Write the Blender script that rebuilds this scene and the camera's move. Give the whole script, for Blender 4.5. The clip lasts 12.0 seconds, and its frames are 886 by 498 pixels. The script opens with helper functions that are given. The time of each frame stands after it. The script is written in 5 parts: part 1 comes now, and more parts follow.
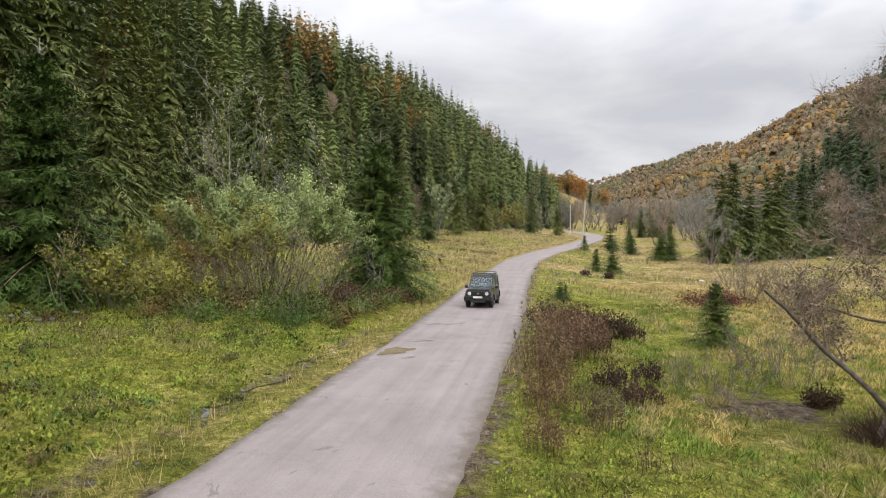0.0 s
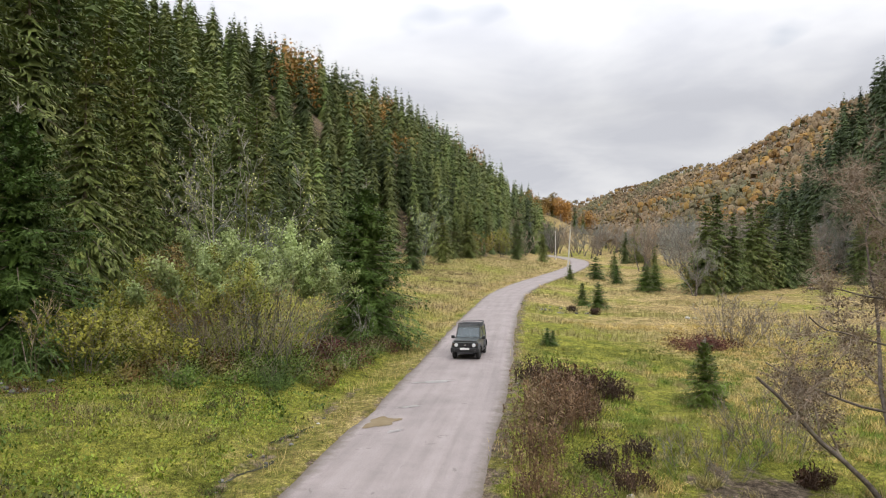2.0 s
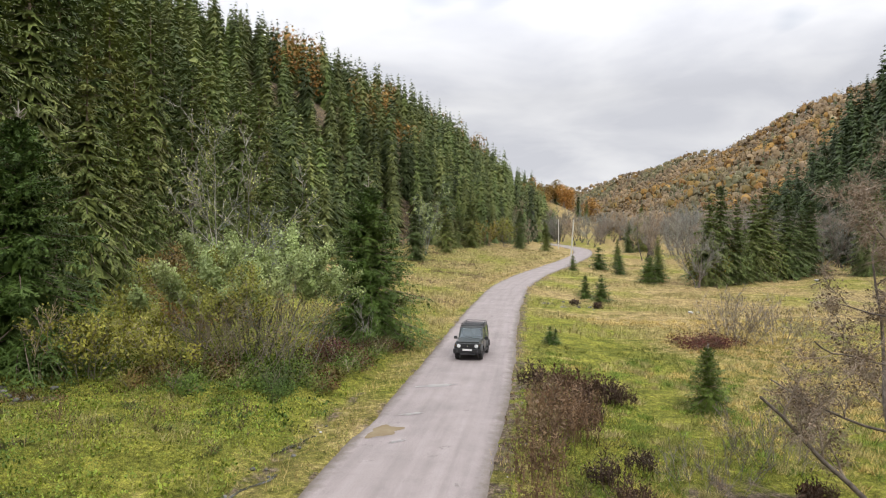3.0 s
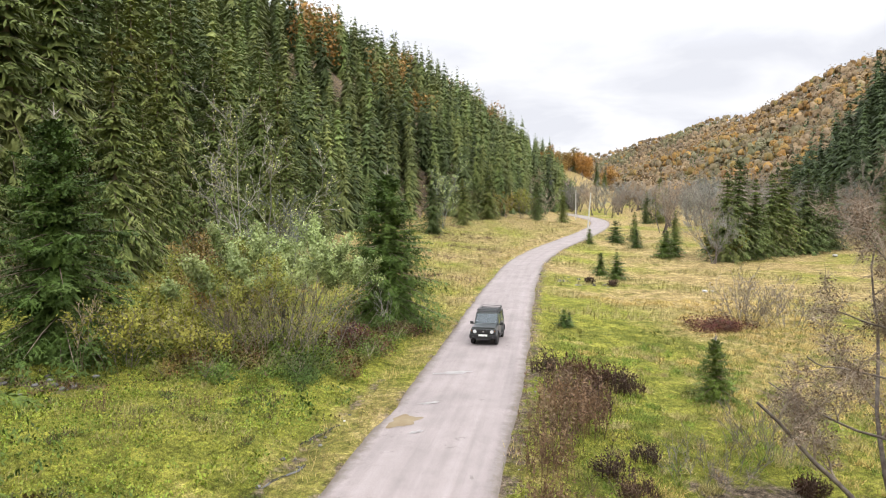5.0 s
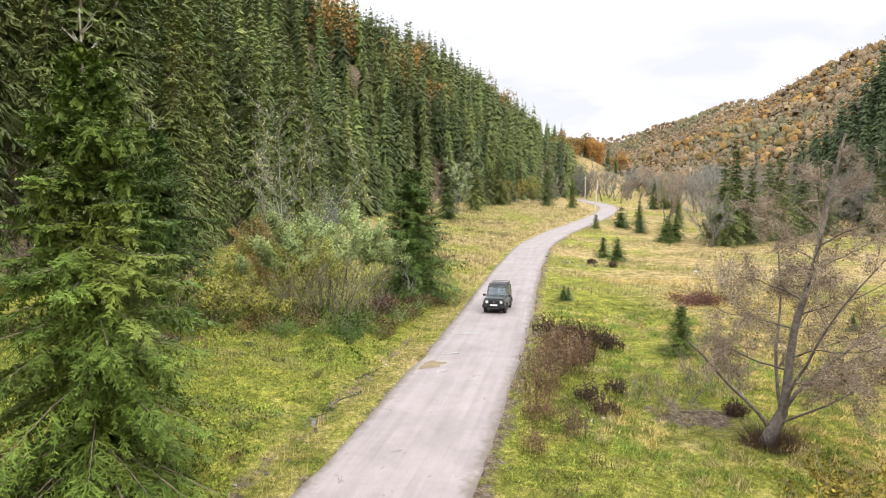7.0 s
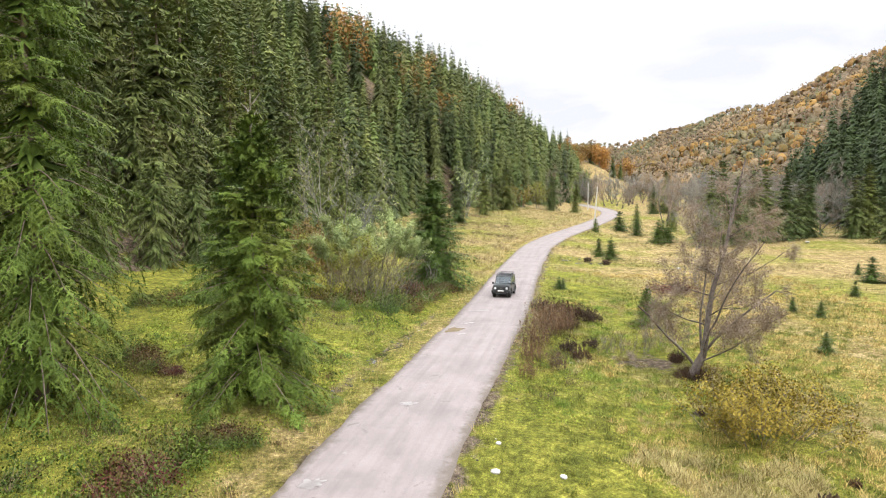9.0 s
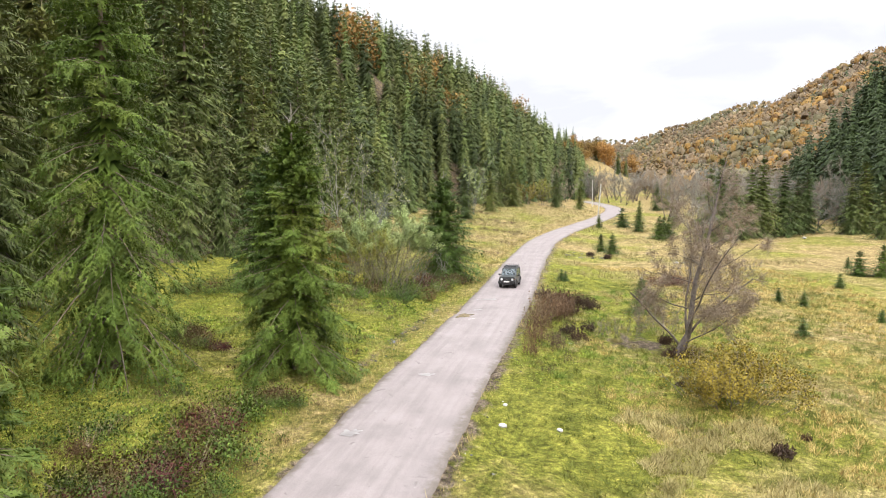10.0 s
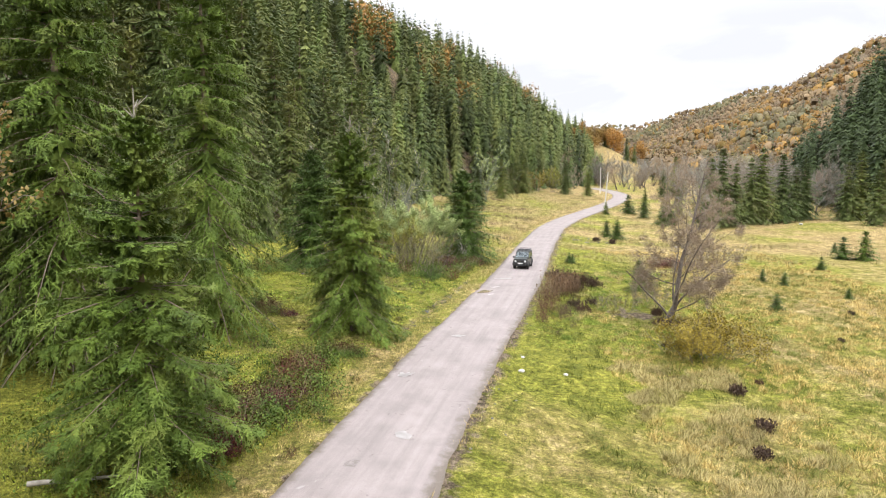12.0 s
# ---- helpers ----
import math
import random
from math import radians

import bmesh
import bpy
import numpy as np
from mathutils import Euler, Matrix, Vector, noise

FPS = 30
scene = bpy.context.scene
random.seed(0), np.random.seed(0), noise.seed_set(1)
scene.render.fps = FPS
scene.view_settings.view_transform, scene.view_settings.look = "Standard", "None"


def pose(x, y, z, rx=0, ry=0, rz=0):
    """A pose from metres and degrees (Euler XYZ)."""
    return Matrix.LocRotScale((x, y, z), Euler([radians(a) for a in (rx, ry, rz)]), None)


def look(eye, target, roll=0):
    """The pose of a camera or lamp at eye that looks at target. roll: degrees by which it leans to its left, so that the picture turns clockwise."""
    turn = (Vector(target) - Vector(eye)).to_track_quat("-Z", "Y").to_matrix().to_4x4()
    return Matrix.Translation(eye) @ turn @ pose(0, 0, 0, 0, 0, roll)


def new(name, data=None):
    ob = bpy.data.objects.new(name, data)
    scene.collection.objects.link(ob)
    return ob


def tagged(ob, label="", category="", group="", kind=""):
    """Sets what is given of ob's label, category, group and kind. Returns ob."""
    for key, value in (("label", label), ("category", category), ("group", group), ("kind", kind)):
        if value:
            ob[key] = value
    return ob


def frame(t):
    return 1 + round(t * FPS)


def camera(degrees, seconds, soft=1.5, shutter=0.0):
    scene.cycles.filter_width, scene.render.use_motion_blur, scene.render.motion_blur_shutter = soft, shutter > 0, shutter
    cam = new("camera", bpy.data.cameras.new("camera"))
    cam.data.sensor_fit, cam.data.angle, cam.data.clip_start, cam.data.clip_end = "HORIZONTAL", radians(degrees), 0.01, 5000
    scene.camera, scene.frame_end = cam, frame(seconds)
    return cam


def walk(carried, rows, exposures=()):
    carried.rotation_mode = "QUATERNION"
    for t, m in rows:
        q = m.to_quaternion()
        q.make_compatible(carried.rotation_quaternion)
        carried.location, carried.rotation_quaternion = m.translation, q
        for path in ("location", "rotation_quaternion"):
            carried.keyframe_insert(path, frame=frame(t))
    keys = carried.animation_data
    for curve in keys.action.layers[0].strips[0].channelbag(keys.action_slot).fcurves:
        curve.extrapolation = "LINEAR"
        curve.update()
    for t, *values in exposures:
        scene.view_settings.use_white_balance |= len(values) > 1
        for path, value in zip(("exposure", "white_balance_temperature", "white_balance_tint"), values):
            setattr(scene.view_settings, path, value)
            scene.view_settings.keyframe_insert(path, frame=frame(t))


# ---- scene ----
cam = camera(68.9, 12.0, 1.1)
METRES, EYE, TILT, LEAN, TURN = 34.0, 4.8, -1.0, 0.0, 0.0
ROWS = [
    (0.0, 0.0, 0.0, 0.0, 0.0, 0.0, -0.0),
    (0.5, -0.0015, -0.0055, 0.0118, -0.9, 0.51, 0.04),
    (1.0, -0.0023, -0.0032, 0.0251, -1.33, 1.3, 0.11),
    (1.5, -0.0021, 0.0037, 0.0381, -1.4, 1.9, 0.12),
    (2.0, -0.0016, 0.0098, 0.0508, -1.3, 1.79, 0.14),
    (2.5, -0.0013, 0.0125, 0.0633, -1.18, 1.2, 0.11),
    (3.0, -0.001, 0.0125, 0.0755, -1.04, 0.55, 0.09),
    (5.0, -0.0012, -0.0188, 0.1135, 0.47, -2.43, 0.01),
    (5.5, -0.0029, -0.0477, 0.1182, 0.85, -3.37, -0.03),
    (6.0, -0.0044, -0.0932, 0.1209, 1.17, -3.67, -0.06),
    (6.5, -0.0069, -0.1571, 0.1214, 1.4, -3.77, -0.08),
    (7.0, -0.0104, -0.2303, 0.1206, 1.54, -3.8, -0.07),
    (9.0, -0.0255, -0.5389, 0.1185, 2.18, -3.34, -0.04),
    (9.5, -0.0294, -0.6119, 0.1184, 2.36, -3.55, -0.02),
    (10.0, -0.033, -0.6637, 0.1182, 2.68, -3.64, -0.07),
    (10.5, -0.0394, -0.7097, 0.1187, 2.91, -3.7, -0.06),
    (11.0, -0.0461, -0.7609, 0.1212, 3.11, -3.94, -0.07),
    (11.5, -0.0531, -0.821, 0.1259, 3.26, -4.45, -0.08),
    (12.0, -0.0593, -0.8838, 0.1315, 3.44, -4.94, -0.09),
]
walk(cam, [(t, pose(0, 0, EYE, TILT, LEAN, TURN) @ pose(METRES * x, METRES * y, METRES * z, 90 + pitch, roll, yaw)) for t, x, y, z, yaw, pitch, roll in ROWS], [(0, -0.41), (2.5, -0.41), (3.2, -0.29), (5.0, 0.08), (5.5, 0.12), (7.0, 0.2), (9.5, 0.21), (12, 0.23)])

# ================= world and sun =================
SUN_EL, SUN_AZ = radians(46), radians(150)
world = bpy.data.worlds.new("overcast_sky")
scene.world = world
world.use_nodes = True
wn, wl = world.node_tree.nodes, world.node_tree.links
wn.clear()


def wnode(kind, **vals):
    n = wn.new(kind)
    for k, v in vals.items():
        n.inputs[k].default_value = v
    return n


w_out = wn.new("ShaderNodeOutputWorld")
w_bg = wnode("ShaderNodeBackground", Strength=1.0)
w_tc = wn.new("ShaderNodeTexCoord")
w_sep = wn.new("ShaderNodeSeparateXYZ")
wl.new(w_tc.outputs["Generated"], w_sep.inputs[0])
w_sky = wn.new("ShaderNodeTexSky")
w_sky.sky_type, w_sky.sun_disc = "NISHITA", False
w_sky.sun_elevation, w_sky.sun_rotation = SUN_EL, SUN_AZ
w_skyscale = wn.new("ShaderNodeVectorMath")
w_skyscale.operation = "SCALE"
w_skyscale.inputs["Scale"].default_value = 0.15
wl.new(w_sky.outputs[0], w_skyscale.inputs[0])
# cloud deck: direction projected on a plane overhead
w_h = wn.new("ShaderNodeMath")
w_h.operation = "MAXIMUM"
w_h.inputs[1].default_value = 0.0
wl.new(w_sep.outputs[2], w_h.inputs[0])
w_h2 = wn.new("ShaderNodeMath")
w_h2.operation = "ADD"
w_h2.inputs[1].default_value = 0.16
wl.new(w_h.outputs[0], w_h2.inputs[0])
w_div = wn.new("ShaderNodeVectorMath")
w_div.operation = "DIVIDE"
wl.new(w_tc.outputs["Generated"], w_div.inputs[0])
w_comb = wn.new("ShaderNodeCombineXYZ")
for i in range(3):
    wl.new(w_h2.outputs[0], w_comb.inputs[i])
wl.new(w_comb.outputs[0], w_div.inputs[1])
w_noise = wnode("ShaderNodeTexNoise", Scale=1.5, Detail=5.0, Roughness=0.5, Distortion=0.3)
wl.new(w_div.outputs[0], w_noise.inputs["Vector"])
w_tone = wn.new("ShaderNodeValToRGB")
w_tone.color_ramp.elements[0].position, w_tone.color_ramp.elements[0].color = 0.34, (1.04, 1.045, 1.075, 1)
w_tone.color_ramp.elements[1].position, w_tone.color_ramp.elements[1].color = 0.6, (0.8, 0.815, 0.88, 1)
wl.new(w_noise.outputs["Fac"], w_tone.inputs[0])
# an overcast sky is about three times as bright overhead as at the horizon
w_grad = wn.new("ShaderNodeMapRange")
w_grad.inputs["From Min"].default_value, w_grad.inputs["From Max"].default_value = 0.22, 0.95
w_grad.inputs["To Min"].default_value, w_grad.inputs["To Max"].default_value = 1.0, 4.0
wl.new(w_sep.outputs[2], w_grad.inputs[0])
w_cloud = wn.new("ShaderNodeVectorMath")
w_cloud.operation = "SCALE"
wl.new(w_tone.outputs[0], w_cloud.inputs[0])
wl.new(w_grad.outputs[0], w_cloud.inputs["Scale"])
w_gap = wnode("ShaderNodeTexNoise", Scale=2.1, Detail=3.0, Roughness=0.45)
w_off = wn.new("ShaderNodeVectorMath")
w_off.operation = "ADD"
w_off.inputs[1].default_value = (3.3, 1.7, 0.0)
wl.new(w_div.outputs[0], w_off.inputs[0])
wl.new(w_off.outputs[0], w_gap.inputs["Vector"])
w_gapr = wn.new("ShaderNodeValToRGB")
w_gapr.color_ramp.elements[0].position, w_gapr.color_ramp.elements[0].color = 0.27, (0.74, 0.74, 0.74, 1)
w_gapr.color_ramp.elements[1].position, w_gapr.color_ramp.elements[1].color = 0.34, (1, 1, 1, 1)
wl.new(w_gap.outputs["Fac"], w_gapr.inputs[0])
w_mix = wn.new("ShaderNodeMix")
w_mix.data_type = "RGBA"
wl.new(w_gapr.outputs[0], w_mix.inputs["Factor"])
wl.new(w_skyscale.outputs[0], w_mix.inputs["A"])
wl.new(w_cloud.outputs[0], w_mix.inputs["B"])
wl.new(w_mix.outputs["Result"], w_bg.inputs[0])
wl.new(w_bg.outputs[0], w_out.inputs[0])

sun = new("sun", bpy.data.lights.new("sun", "SUN"))
sun.data.energy, sun.data.angle, sun.data.color = 2.1, radians(22), (1.0, 0.96, 0.9)
sun.matrix_world = look((math.sin(SUN_AZ) * 50, math.cos(SUN_AZ) * 50, math.tan(SUN_EL) * 50), (0, 0, 0))


# ================= materials =================
class Mat:
    """A node material with a principled surface and short ways to wire colour, gloss and relief."""

    def __init__(self, name, rough=0.8, metal=0.0, spec=0.3):
        self.m = bpy.data.materials.new(name)
        self.m.use_nodes = True
        self.t = self.m.node_tree
        self.p = self.t.nodes["Principled BSDF"]
        self.p.inputs["Roughness"].default_value = rough
        self.p.inputs["Metallic"].default_value = metal
        self.p.inputs["Specular IOR Level"].default_value = spec
        self.geo = self.t.nodes.new("ShaderNodeNewGeometry")
        self.obj = self.t.nodes.new("ShaderNodeObjectInfo")

    def link(self, a, b):
        self.t.links.new(a, b)

    def noise(self, scale, detail=4.0, rough=0.55, vec=None, dist=0.0):
        n = self.t.nodes.new("ShaderNodeTexNoise")
        n.inputs["Scale"].default_value, n.inputs["Detail"].default_value = scale, detail
        n.inputs["Roughness"].default_value, n.inputs["Distortion"].default_value = rough, dist
        self.link(vec or self.geo.outputs["Position"], n.inputs["Vector"])
        return n.outputs["Fac"]

    def ramp(self, fac, *stops):
        n = self.t.nodes.new("ShaderNodeValToRGB")
        e = n.color_ramp.elements
        while len(e) < len(stops):
            e.new(0.5)
        for el, (pos, col) in zip(e, stops):
            el.position = pos
            el.color = (*col, 1) if not isinstance(col, (int, float)) else (col, col, col, 1)
        self.link(fac, n.inputs[0])
        return n.outputs[0]

    def mix(self, fac, a, b, kind="MIX"):
        n = self.t.nodes.new("ShaderNodeMix")
        n.data_type, n.blend_type = "RGBA", kind
        for v, key in ((fac, "Factor"), (a, "A"), (b, "B")):
            s = n.inputs[key] if key != "Factor" else n.inputs[0]
            if key != "Factor":
                s = [i for i in n.inputs if i.name == key and i.type == "RGBA"][0]
            if isinstance(v, (int, float)):
                s.default_value = v
            elif isinstance(v, tuple):
                s.default_value = (*v, 1)
            else:
                self.link(v, s)
        return [o for o in n.outputs if o.type == "RGBA"][0]

    def attr(self, name):
        n = self.t.nodes.new("ShaderNodeAttribute")
        n.attribute_name = name
        return n.outputs["Fac"]

    def math(self, op, a, b=0.0):
        n = self.t.nodes.new("ShaderNodeMath")
        n.operation = op
        for v, s in ((a, n.inputs[0]), (b, n.inputs[1])):
            if isinstance(v, (int, float)):
                s.default_value = v
            else:
                self.link(v, s)
        return n.outputs[0]

    def color(self, c):
        if isinstance(c, tuple):
            self.p.inputs["Base Color"].default_value = (*c, 1)
        else:
            self.link(c, self.p.inputs["Base Color"])
        return self

    def rough(self, r):
        self.link(r, self.p.inputs["Roughness"])
        return self

    def bump(self, fac, strength=0.4, dist=0.02):
        n = self.t.nodes.new("ShaderNodeBump")
        n.inputs["Strength"].default_value, n.inputs["Distance"].default_value = strength, dist
        self.link(fac, n.inputs["Height"])
        self.link(n.outputs[0], self.p.inputs["Normal"])
        return self

    def leafy(self, share=0.3):
        """Lets light through, as thin leaves do."""
        tr = self.t.nodes.new("ShaderNodeBsdfTranslucent")
        mx = self.t.nodes.new("ShaderNodeMixShader")
        mx.inputs[0].default_value = share
        out = self.t.nodes["Material Output"]
        src = self.p.inputs["Base Color"].links
        if src:
            self.link(src[0].from_socket, tr.inputs[0])
        else:
            tr.inputs[0].default_value = self.p.inputs["Base Color"].default_value
        self.link(self.p.outputs[0], mx.inputs[1])
        self.link(tr.outputs[0], mx.inputs[2])
        self.link(mx.outputs[0], out.inputs[0])
        return self


def foliage(name, dark, light, other=None, size=0.25, share=0.3, part_other=0.35, calm=0.0, vary=1.0):
    """Leaves or needles: varied leaf by leaf, tree by tree and in patches."""
    k = Mat(name, 0.65, 0, 0.25)
    rnd = k.geo.outputs["Random Per Island"]
    if calm:
        rnd = k.math("ADD", k.math("MULTIPLY", rnd, 1 - calm), k.math("MULTIPLY", k.ramp(k.noise(calm * 2.2, 3, 0.6), (0.36, 0.0), (0.64, 1.0)), calm))
    base = k.mix(rnd, dark, light)
    patch = k.ramp(k.noise(size, 3), (0.35, 0.72), (0.68, 1.25))
    col = k.mix(1.0, base, patch, "MULTIPLY")
    if other:
        f = k.ramp(k.noise(size * 0.6, 2), (0.5, 0.0), (0.66, part_other))
        col = k.mix(f, col, other)
    one = k.math("ADD", k.math("MULTIPLY", k.attr("tone"), 1.0), 1.0)
    col = k.mix(1.0, col, one, "MULTIPLY")
    tone = k.ramp(k.obj.outputs["Random"], *((pos, tuple(1 + vary * (c - 1) for c in col)) for pos, col in ((0.0, (0.62, 0.72, 0.72)), (0.5, (0.95, 1.0, 0.97)), (1.0, (1.22, 1.16, 0.95)))))
    col = k.mix(1.0, col, tone, "MULTIPLY")
    return k.color(col).leafy(share).m


def bark(name, a, b, size=6.0):
    k = Mat(name, 0.9, 0, 0.15)
    n = k.noise(size, 6, 0.65)
    return k.color(k.ramp(n, (0.3, a), (0.7, b))).bump(k.noise(size * 4, 4), 0.6, 0.02).m


M_SPRUCE = foliage("spruce_needles", (0.07, 0.095, 0.026), (0.185, 0.215, 0.06), (0.21, 0.2, 0.07), 0.3, 0.06, 0.5, calm=0.85)
M_SPRUCE_DEEP = foliage("deep_green_needles", (0.045, 0.078, 0.014), (0.12, 0.178, 0.032), (0.12, 0.145, 0.036), 0.6, 0.1, 0.4, calm=0.7)
M_SPRUCE_NEAR = foliage("young_spruce_needles", (0.055, 0.092, 0.014), (0.165, 0.235, 0.036), (0.24, 0.25, 0.05), 0.7, 0.1, calm=0.6, vary=0.25)
M_SPRUCE_FAR = foliage("far_spruce_needles", (0.065, 0.1, 0.036), (0.135, 0.18, 0.062), (0.2, 0.2, 0.07), 0.11, 0.06, 0.4, calm=0.85)
M_SPRUCE_DARK = foliage("dark_spruce_needles", (0.03, 0.048, 0.018), (0.075, 0.102, 0.037), None, 0.08, 0.06, calm=0.85)
M_SPRUCE_OLIVE = foliage("olive_spruce_needles", (0.085, 0.105, 0.036), (0.18, 0.2, 0.066), None, 0.1, 0.06, calm=0.85)
M_BEECH = foliage("autumn_leaves", (0.24, 0.11, 0.03), (0.43, 0.23, 0.06), (0.2, 0.16, 0.05), 0.03, 0.25, 0.8)
# autumn browns and olives, greyed further to put distance haze into the colour
M_BEECH_MIX = foliage("haze_muted_autumn_leaves", (0.125, 0.085, 0.052), (0.225, 0.16, 0.095), (0.1, 0.108, 0.056), 0.015, 0.15, 0.8)
M_OLIVE = foliage("olive_leaves", (0.17, 0.17, 0.035), (0.36, 0.34, 0.07), (0.34, 0.27, 0.07), 0.6, 0.4)
M_PALE = foliage("pale_willow_leaves", (0.36, 0.4, 0.12), (0.62, 0.65, 0.32), (0.46, 0.4, 0.15), 0.7, 0.4, 0.35)
M_YELLOW = foliage("yellow_leaves", (0.16, 0.125, 0.022), (0.42, 0.31, 0.05), (0.17, 0.165, 0.035), 0.9)
M_RUST = foliage("rusty_leaves", (0.2, 0.125, 0.04), (0.36, 0.24, 0.08), (0.24, 0.21, 0.07), 0.9)
M_BRAMBLE = foliage("dark_bramble_leaves", (0.05, 0.085, 0.016), (0.19, 0.26, 0.045), (0.16, 0.04, 0.03), 0.55, 0.25, 0.7)
M_WINE = foliage("wine_red_leaves", (0.05, 0.016, 0.015), (0.16, 0.045, 0.04), (0.13, 0.115, 0.04), 0.9, 0.25, 0.6)
M_DRYWEED = foliage("dry_brown_stalks", (0.085, 0.052, 0.036), (0.185, 0.12, 0.082), (0.25, 0.19, 0.11), 0.8, 0.15)
M_DOCK = foliage("dark_seed_heads", (0.05, 0.028, 0.02), (0.12, 0.07, 0.05), None, 0.8, 0.15)
M_TWIG = foliage("grey_brown_twigs", (0.2, 0.155, 0.13), (0.38, 0.31, 0.265), (0.28, 0.2, 0.16), 0.4, 0.1)
M_CATKIN = foliage("brown_alder_cones", (0.1, 0.07, 0.05), (0.27, 0.2, 0.16), None, 1.0, 0.2)
M_PALETWIG = foliage("pale_grey_twigs", (0.19, 0.17, 0.15), (0.38, 0.355, 0.325), None, 0.6, 0.1)
M_GRASS = foliage("grass_blades", (0.105, 0.115, 0.018), (0.315, 0.305, 0.055), (0.35, 0.28, 0.085), 0.22, 0.35, 0.5)
M_LUSH = foliage("lush_meadow_leaves", (0.085, 0.13, 0.018), (0.28, 0.36, 0.055), (0.34, 0.31, 0.065), 0.5, 0.3, 0.5)
M_STRAW = foliage("dry_straw_grass", (0.29, 0.215, 0.085), (0.56, 0.44, 0.2), (0.33, 0.3, 0.075), 0.35, 0.3, 0.35)
M_BARK = bark("spruce_bark", (0.13, 0.1, 0.078), (0.29, 0.23, 0.19))
M_BARK_GREY = bark("alder_bark", (0.075, 0.06, 0.052), (0.22, 0.185, 0.16))
M_BARK_PALE = bark("pale_bark", (0.2, 0.18, 0.15), (0.38, 0.35, 0.31))


def ground_material():
    k = Mat("meadow_ground", 0.95, 0, 0.1)
    big, mid, fine = k.noise(0.07, 4), k.noise(0.8, 6, 0.7), k.noise(5.0, 7, 0.8)
    green = k.ramp(mid, (0.32, (0.075, 0.085, 0.014)), (0.5, (0.178, 0.182, 0.03)), (0.68, (0.285, 0.27, 0.05)))
    dry = k.ramp(mid, (0.32, (0.14, 0.1, 0.044)), (0.5, (0.27, 0.2, 0.085)), (0.68, (0.38, 0.295, 0.145)))
    f = k.math("ADD", k.math("MULTIPLY", k.math("SUBTRACT", big, 0.5), 2.2), k.attr("dry"))
    f = k.math("ADD", f, k.math("MULTIPLY", k.math("SUBTRACT", mid, 0.5), 1.1))
    col = k.mix(k.ramp(f, (0.3, 0.0), (0.75, 1.0)), green, dry)
    soil = k.ramp(k.noise(2.5, 5), (0.3, (0.07, 0.052, 0.036)), (0.7, (0.18, 0.14, 0.1)))
    s = k.math("ADD", k.math("MULTIPLY", k.math("SUBTRACT", k.noise(1.3, 5, 0.65), 0.5), 1.6), k.attr("soil"))
    col = k.mix(k.ramp(s, (0.42, 0.0), (0.62, 1.0)), col, soil)
    # random tone mottle; its dark flecks also paint in shade between grass clumps
    col = k.mix(1.0, col, k.ramp(fine, (0.36, 0.45), (0.5, 1.0), (0.64, 1.7)), "MULTIPLY")
    col = k.mix(1.0, col, k.ramp(k.noise(2.6, 5, 0.7), (0.35, 0.65), (0.65, 1.3)), "MULTIPLY")
    blade = k.noise(26, 4, 0.7)
    col = k.mix(1.0, col, k.ramp(blade, (0.36, 0.55), (0.5, 1.0), (0.64, 1.5)), "MULTIPLY")
    return k.color(col).bump(k.math("ADD", k.math("ADD", fine, k.math("MULTIPLY", mid, 2.0)), k.math("MULTIPLY", blade, 0.4)), 1.0, 0.12).m


def road_material():
    """Worn pale asphalt with dust, wheel streaks along its length, patches and a dirty edge."""
    k = Mat("worn_pale_asphalt", 0.85, 0, 0.3)
    uv = k.t.nodes.new("ShaderNodeUVMap").outputs[0]
    st = k.t.nodes.new("ShaderNodeMapping")
    st.inputs["Scale"].default_value = (1.0, 0.035, 1.0)
    k.link(uv, st.inputs[0])
    streak = k.noise(2.2, 5, 0.6, st.outputs[0])
    blot, grit = k.noise(0.55, 5, 0.6), k.noise(28, 6, 0.75)
    col = k.ramp(streak, (0.25, (0.21, 0.18, 0.173)), (0.5, (0.255, 0.22, 0.212)), (0.75, (0.29, 0.252, 0.243)))
    col = k.mix(1.0, col, k.ramp(blot, (0.3, 0.82), (0.7, 1.1)), "MULTIPLY")
    col = k.mix(1.0, col, k.ramp(grit, (0.25, 0.75), (0.7, 1.12)), "MULTIPLY")
    crack = k.ramp(k.noise(1.1, 6, 0.7, dist=1.2), (0.635, 0.0), (0.66, 0.55))
    col = k.mix(crack, col, (0.11, 0.094, 0.085))
    pale = k.ramp(k.noise(0.9, 5, 0.65, dist=0.6), (0.68, 0.0), (0.72, 0.45))
    col = k.mix(pale, col, (0.4, 0.38, 0.365))
    sx = k.t.nodes.new("ShaderNodeSeparateXYZ")
    k.link(uv, sx.inputs[0])
    side = k.math("ABSOLUTE", sx.outputs[0])
    e = k.math("ADD", side, k.math("MULTIPLY", k.math("SUBTRACT", k.noise(1.6, 5, 0.7), 0.5), 1.3))
    col = k.mix(k.ramp(k.math("MULTIPLY", e, 0.4), (0.83, 0.0), (1.0, 0.85)), col, (0.12, 0.098, 0.078))
    return k.color(col).bump(k.math("ADD", grit, k.math("MULTIPLY", blot, 0.5)), 0.35, 0.03).m


